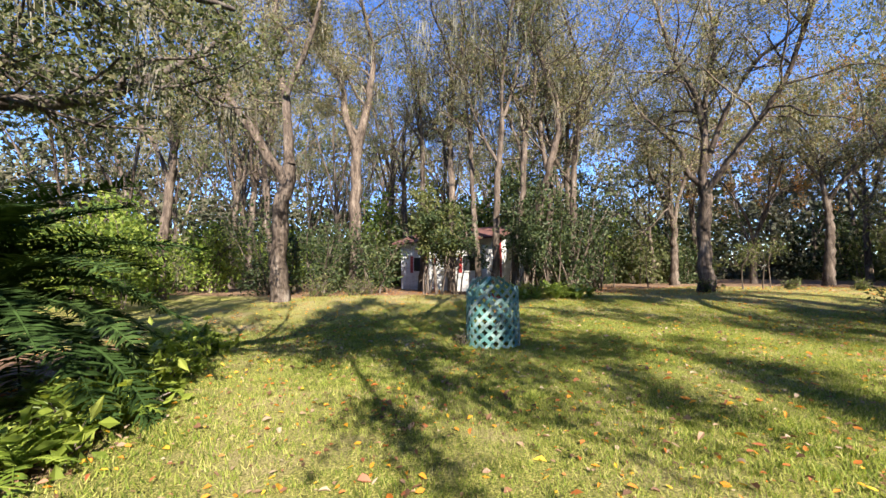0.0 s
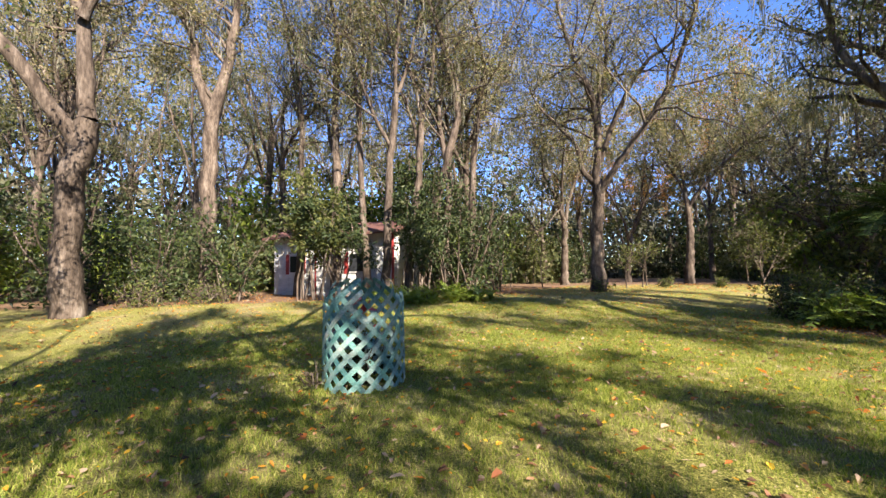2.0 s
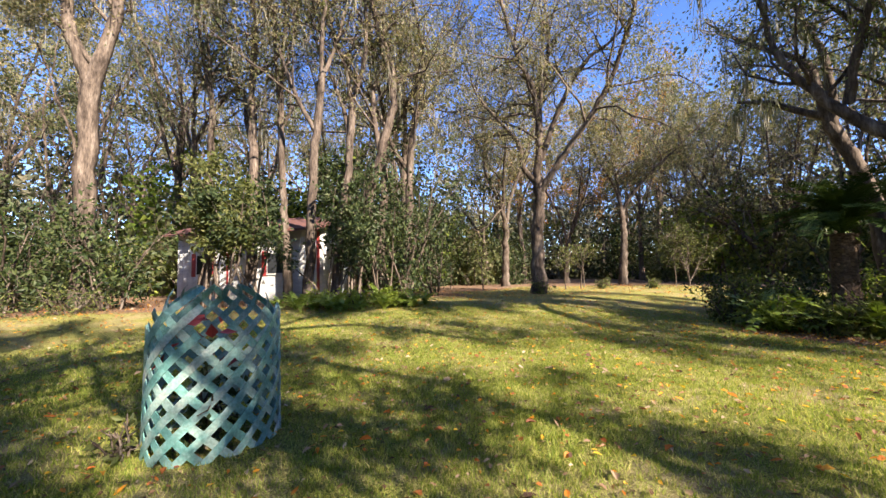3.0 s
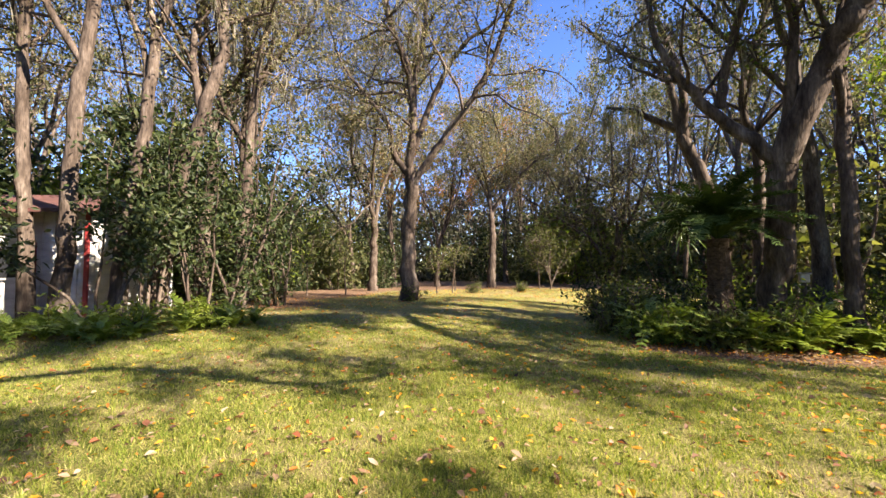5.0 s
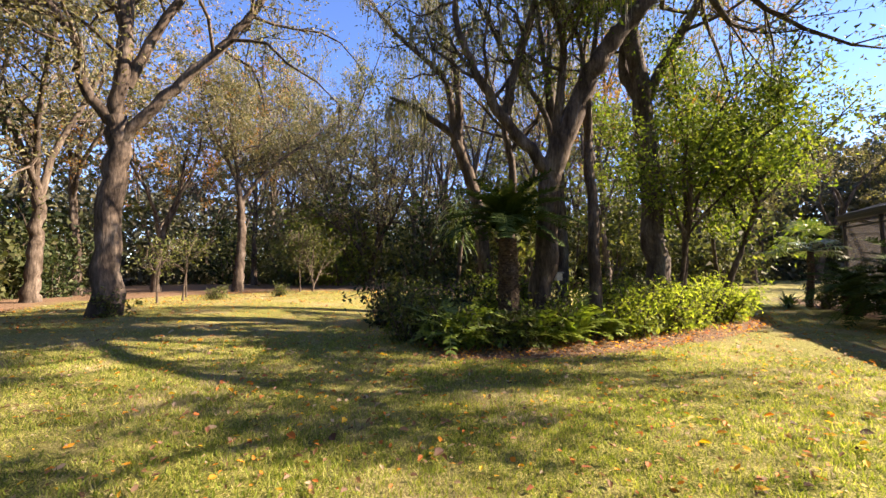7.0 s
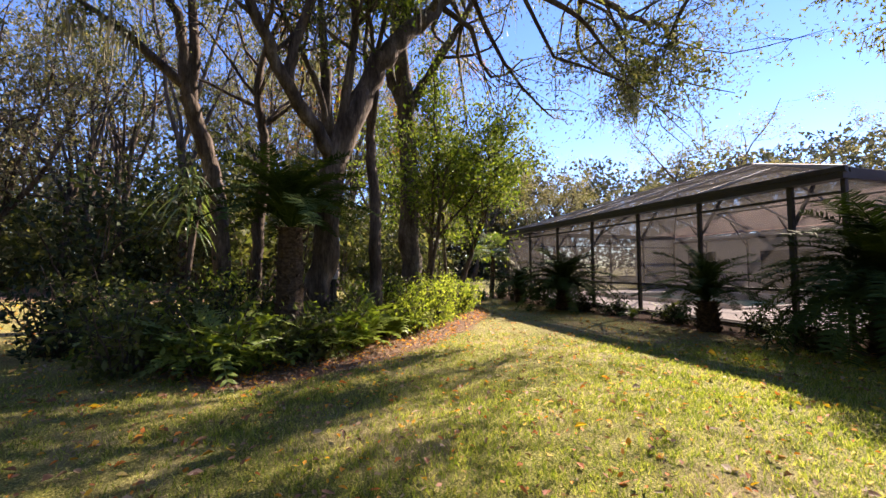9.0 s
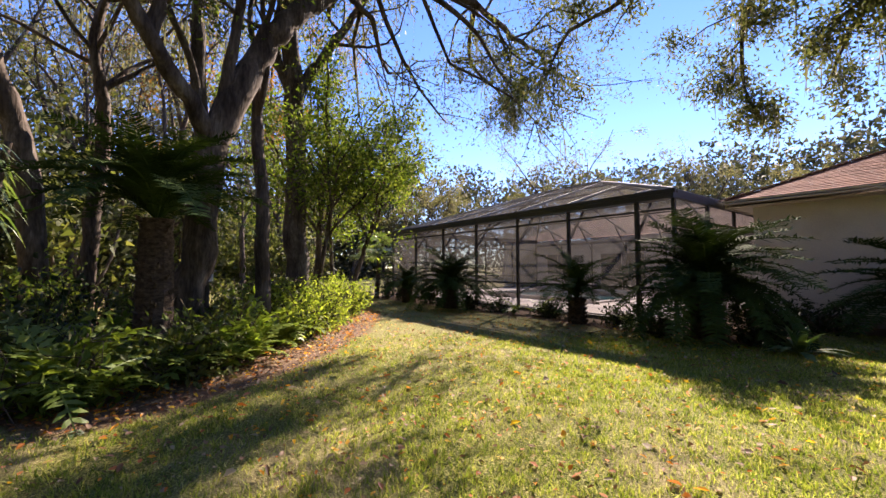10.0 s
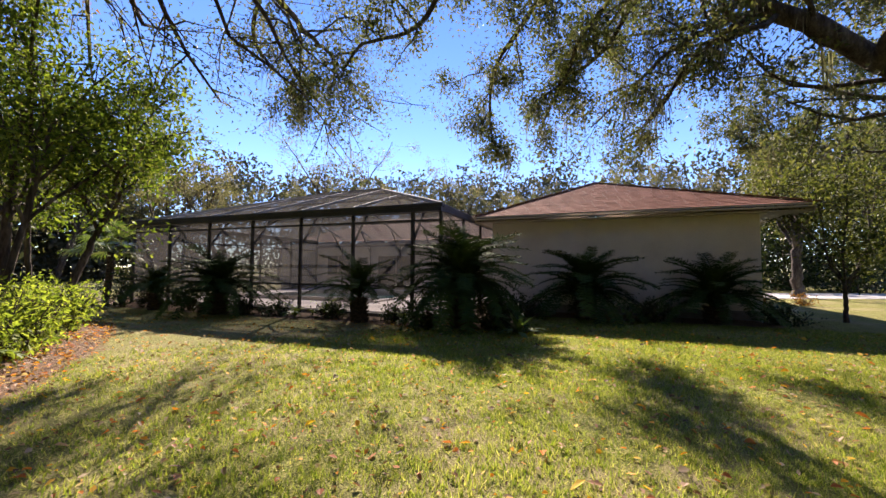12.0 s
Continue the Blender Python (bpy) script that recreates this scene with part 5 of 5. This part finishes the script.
# bright low shrubs along the bed's sunny edge
for k, (x, y) in enumerate(scatter([(12.3, 5.0), (13.5, 3.4), (14.7, 2.4), (16.2, 1.4), (16.8, 2.2), (15.4, 3.4), (14.2, 4.6), (13.0, 5.8)], 20, 0.55)):
    make_bush("low_shrub", "bright green low shrub at the bed's sunny edge", (x, y, 0), 300 + k, 0.9, 1.05, LIME_LEAF, 0.1, 850, "shrub", "low shrubs in the bed", stems=9)
for k, (x, y) in enumerate([p for p in [(11.6, 8.6), (12.4, 9.4), (13.4, 10.2), (14.6, 10.4), (12.0, 7.7), (13.4, 7.6), (14.6, 8.4), (15.6, 5.4), (16.6, 6.6), (13.6, 5.2), (10.9, 8.3), (11.3, 9.4), (12.6, 8.4), (13.2, 6.6), (14.0, 7.0), (15.2, 7.2), (13.0, 8.9), (15.0, 9.6), (16.0, 8.0), (11.9, 6.6), (12.9, 10.4), (14.4, 4.6), (15.8, 3.9), (16.8, 4.6), (17.6, 3.0), (10.95, 7.3), (11.5, 6.7)] if math.dist(p, (11.6, 7.4)) > 0.6]):
    make_bush("low_shrub", "dark leafy shrub in the shaded bed", (x, y, rise(x, y)), 330 + k, 1.05, 0.9 + 0.25 * (k % 3), (SHRUB_LEAF, GREEN_LEAF, SHRUB_LEAF, DARK_LEAF)[k % 4], 0.12, 700, "shrub", "low shrubs in the bed", stems=9)
for k, (u, v, h) in enumerate([(8.4, 4.0, 0.7), (7.0, 3.6, 0.7), (9.5, 3.4, 0.5), (13.2, 3.4, 0.5), (14.2, 3.9, 0.7), (15.8, 3.7, 0.7), (16.6, 3.7, 0.8), (18.4, 3.5, 1.0), (6.6, 1.2, 0.8), (3.5, 0.8, 0.7), (0.5, 0.2, 0.6), (19.6, 3.8, 1.1), (11.5, 3.4, 0.45), (20.6, 3.3, 1.2), (7.0, 2.6, 0.8)]):
    make_bush("low_shrub", "dark low shrub in the foundation bed", on_house(u, v), 350 + k, 0.8, h, DARK_LEAF, 0.1, 480, "shrub", "foundation shrubs", stems=8)
for k, (x, y, w, h) in enumerate([(11.3, 16.6, 0.7, 0.7), (3.4, 14.6, 0.8, 0.6), (4.6, 14.6, 0.8, 0.55), (2.4, 15.0, 0.8, 0.6), (-5.2, 15.8, 1.2, 0.9), (-3.6, 16.4, 1.2, 0.9), (16.5, 18.5, 0.7, 0.6), (18.2, 17.0, 0.6, 0.6)]):
    make_bush("low_shrub", "small green shrub at the lawn's edge", (x, y, rise(x, y)), 370 + k, w, h, LIME_LEAF if k in (1, 2, 3) else SHRUB_LEAF, 0.1, 420, "shrub", "shrubs at the lawn's edge", stems=8)


def strap_plant(name, label, at, seed, leaves, length, wide, trunk=0.0, droop=1.0, category="plant"):
    """A rosette of long strap leaves, on a trunk if it has one."""
    r = np.random.default_rng(seed)
    base = thing(name, label, category, pose(*at))
    if trunk:
        t = Soup()
        t.tube(bend(r, (0, 0, -0.1), (0.05, 0, 1), trunk + 0.1, 5, 0.05, 0.1), np.linspace(0.07, 0.05, 6), 7)
        part("trunk", t.mesh("trunk", BARK, True), base)
    s = Soup()
    for k in range(leaves):
        a, e = r.uniform(0, 6.28), r.uniform(0.2, 1.4)
        z0 = trunk * r.uniform(0.6, 1.0) if trunk else 0.0
        d = np.array([math.cos(a) * math.cos(e), math.sin(a) * math.cos(e), math.sin(e)])
        t = np.linspace(0, 1, 6)[:, None]
        l = length * r.uniform(0.7, 1.15)
        c = np.array([0, 0, z0]) + d * l * t + np.array([0, 0, -droop * l * 0.8]) * t ** 2
        sd = np.array([-math.sin(a), math.cos(a), 0]) * wide * np.sin(np.pi * (0.12 + 0.85 * t))
        s.quads(np.stack([c[:-1] - sd[:-1], c[:-1] + sd[:-1], c[1:] + sd[1:], c[1:] - sd[1:]], axis=1))
    part("crown", s.mesh("crown", STRAP), base)
    return base


strap_plant("dracaena", "tall strap-leaved plant with drooping green leaves", (15.0, 9.0, 0), 41, 70, 0.9, 0.025, 3.4, 1.3)
strap_plant("flax_clump", "spiky variegated grass-like clump at the bed's edge", (11.9, 9.2, 0), 42, 60, 0.8, 0.018, 0, 0.9)
strap_plant("flax_clump", "spiky variegated grass-like clump at the bed's edge", (13.4, 10.6, 0.05), 43, 50, 0.7, 0.018, 0, 0.9)
strap_plant("ginger_clump", "light green broad-leaved clump by the sago palms", on_house(6.35, 4.0), 44, 34, 0.75, 0.05, 0, 0.5)


def fan_palm(at):
    r = np.random.default_rng(61)
    palm = thing("fan_palm", "small fan palm with yellow-green leaves near the cage", "palm", pose(*at))
    t = Soup()
    t.tube(bend(r, (0, 0, -0.1), (0, 0, 1), 2.0, 6, 0.03, 0.1), np.linspace(0.11, 0.09, 7), 9)
    part("trunk", t.mesh("trunk", TRUNK_SAGO), palm, "fibrous brown trunk")
    for k in range(20):
        a, e = k * 2.4, r.uniform(-0.5, 1.2)
        d = np.array([math.cos(a) * math.cos(e), math.sin(a) * math.cos(e), math.sin(e)])
        hub = np.array([0, 0, 1.9]) + d * r.uniform(0.5, 0.8)
        s = Soup()
        s.tube(np.array([[0, 0, 1.85], hub]), [0.014, 0.009], 4)
        side, up = unit(np.cross(d, [0, 0, 1.0])), unit(np.cross(np.cross(d, [0, 0, 1.0]), d))
        for f in np.linspace(-1.9, 1.9, 18):
            w = d * math.cos(f) + side * math.sin(f)
            tip = hub + w * 0.55 * r.uniform(0.85, 1.1) - np.array([0, 0, 0.16])
            n = np.cross(w, up) * 0.022
            mid = hub + w * 0.3
            s.quads(np.array([[hub, mid + n, tip, mid - n]]))
        part("leaf", s.mesh("leaf", STRAP), palm)


fan_palm((19.0, -1.9, 0))
strap_plant("ginger_clump", "bright green tall grassy clump under the fan palm", (18.5, -1.0, 0), 45, 90, 1.0, 0.03, 0, 0.6)
strap_plant("ginger_clump", "bright green tall grassy clump under the fan palm", (19.6, -0.6, 0), 46, 80, 1.1, 0.03, 0, 0.6)


def post_box(at):
    b = thing("bird_feeder", "small pale wooden feeder box on a post", "bird feeder", pose(*at, 0, 0, 20))
    part("post", bar_mesh("post", (0, 0, -0.1), (0, 0, 1.1), 0.06, 0.06, BARK), b)
    part("box", box_mesh("box", (0.14, 0.14, 0.16), FASCIA, 0.008, (0, 0, 1.18)), b)
    part("roof", box_mesh("roof", (0.2, 0.2, 0.03), STONE, 0.008, (0, 0, 1.275)), b)


post_box((13.1, 6.37, 0))

# shrub and trees at the house's far corner
make_tree("small_tree", "leafy dark green small tree beside the house's corner", (-2.7, -2.9, 0), grown_limbs(81, 5.0, 1.0, 5, 0.06, 0.42), 81, SHRUB_LEAF, BARK_DARK, leaf=0.11, leaves=7000, moss=0, folded=True, low=0.15)
make_tree("live_oak", "dark mossy oak beyond the house's corner", (-8.0, -13.0, 0), grown_limbs(82, 12.5, 3.2, 6, 0.24, 0.85), 82, OAK_LEAF, BARK_DARK, leaf=0.16, leaves=34000, moss=220)
for k, (x, y) in enumerate([(-3.0, -8.0), (-4.0, -8.6), (-5.2, -8.2)]):
    make_bush("flower_bush", "low reddish flowering bush beyond the house", (x, y, 0), 400 + k, 0.7, 0.5, RUST_LEAF, 0.09, 300, "shrub", stems=7)
thing("driveway", "pale concrete driveway beyond the house", "driveway", pose(-16, -16, 0.012, 0, 0, 12), kind="structure", me=box_mesh("driveway", (28, 4, 0.03), ROAD, 0.0))

for x, y, t, w in ((-12.0, -20.5, 30, 1.5), (-15.0, -18.8, 90, 1.7), (-18.5, -19.2, 150, 1.6), (-9.0, -22.0, 220, 1.5), (-21.0, -16.5, 300, 1.7)):
    copy_thing(SHRUBS[1], pose(x, y, 0, 0, 0, t) @ Matrix.Diagonal((w, w, w, 1)))

# ---- lawn detail ----
def grass():
    r = np.random.default_rng(3)
    n = 470000
    # thickest along the walk, thinning outwards
    t = r.uniform(0, 1, n)
    cx, cy = np.interp(t, [0, 0.35, 0.7, 1], [0.3, 1.5, 4.0, 5.8]), np.interp(t, [0, 0.35, 0.7, 1], [2.0, 5.0, 7.3, 7.6])
    a, d = r.uniform(0, 6.283, n), 7.5 * r.uniform(0, 1, n) ** 0.75
    x, y = cx + d * np.cos(a), cy + d * np.sin(a)
    # blades gather in tufts
    lead = np.arange(n) - np.arange(n) % 9
    pull = r.normal(size=(2, n)) * (0.022 + 0.006 * d[lead])
    x, y, d = x[lead] + pull[0], y[lead] + pull[1], d[lead]
    keep = np.array([not inside(p, q, BED) and not inside(p, q, LEFT_BED) and HOUSE_V(p, q) > (1.0 if HOUSE_U(p, q) < 6.5 else 3.9) and noise.noise((p * 0.9, q * 0.9, 7)) > -0.35 - 0.5 * r.uniform() for p, q in zip(x, y)])
    x, y, d = x[keep], y[keep], d[keep]
    n = len(x)
    s = np.clip((y - 8.5) / 7.5, 0, 1)
    p = np.stack([x, y, 0.38 * s * s * (3 - 2 * s) - 0.005], axis=1)
    ang = r.uniform(0, 6.283, n)
    w = np.stack([np.cos(ang), np.sin(ang), 0 * ang], axis=1) * (0.0022 + 0.0006 * d[:, None])
    h = r.uniform(0.02, 0.062, (n, 1)) * np.array([[0, 0, 1.0]]) + r.normal(size=(n, 3)) * [0.022, 0.022, 0]
    soup = Soup()
    soup.tris(np.stack([p - w, p + w, p + h], axis=1))
    thing("grass", "short mown green and straw-coloured grass", "grass", kind="stuff", me=soup.mesh("grass", GRASS))


grass()


def fallen_leaves():
    r = np.random.default_rng(4)
    n = 46000
    x, y = r.uniform(-7, 22, n), r.uniform(-0.5, 22, n)
    near = r.uniform(0, 1, n) < np.where((x > -3) & (x < 11) & (y < 12), 1.0, 0.7)
    clear = np.array([HOUSE_V(p, q) > (1.2 if HOUSE_U(p, q) < 6.5 else 2.9) for p, q in zip(x, y)])
    x, y = x[near & clear], y[near & clear]
    # thicker along the mulched edges of the beds
    bx, by = r.uniform(9.6, 17.0, 16000), r.uniform(0.5, 9.0, 16000)
    lx, ly = r.uniform(-5.0, -2.0, 6000), r.uniform(0.5, 7.5, 6000)
    mulch = np.array([inside(p, q, BED) or inside(p - 0.35, q + 0.35, BED) for p, q in zip(bx, by)] + [inside(p, q, LEFT_BED) for p, q in zip(lx, ly)])
    x, y = np.concatenate([x, np.concatenate([bx, lx])[mulch]]), np.concatenate([y, np.concatenate([by, ly])[mulch]])
    n = len(x)
    s = np.clip((y - 8.5) / 7.5, 0, 1)
    c = np.stack([x, y, 0.38 * s * s * (3 - 2 * s) + r.uniform(0.014, 0.042, n)], axis=1)
    a = r.uniform(0, 6.283, n)
    d = np.stack([np.cos(a), np.sin(a), r.normal(size=n) * 0.25], axis=1)
    sd = np.stack([-np.sin(a), np.cos(a), r.normal(size=n) * 0.35], axis=1)
    l = r.uniform(0.01, 0.034, (n, 1)) * np.where(r.uniform(size=(n, 1)) < 0.12, 1.6, 1.0)
    up = np.array([0, 0, 1.0]) * l * r.uniform(0.0, 0.6, (n, 1))
    wide = r.uniform(0.35, 0.6, (n, 1))
    soup = Soup()
    # two curled halves a leaf, joined at the midrib
    soup.v.append(np.stack([c - d * l, c - d * l * 0.3 + sd * l * wide + up, c + d * l * 0.45 + sd * l * wide * 0.8 + up * 0.7, c + d * l, c + d * l * 0.45 - sd * l * wide * 0.7 + up * 0.4, c - d * l * 0.3 - sd * l * wide + up * 0.8], axis=1).reshape(-1, 3))
    i = np.arange(n)[:, None] * 6
    soup.q.append(np.concatenate([i + [0, 3, 2, 1], i + [0, 5, 4, 3]]))
    soup.n += 6 * n
    thing("fallen_leaves", "scattered orange, brown and yellow fallen leaves", "fallen leaves", kind="stuff", me=soup.mesh("fallen_leaves", LITTER))


fallen_leaves()
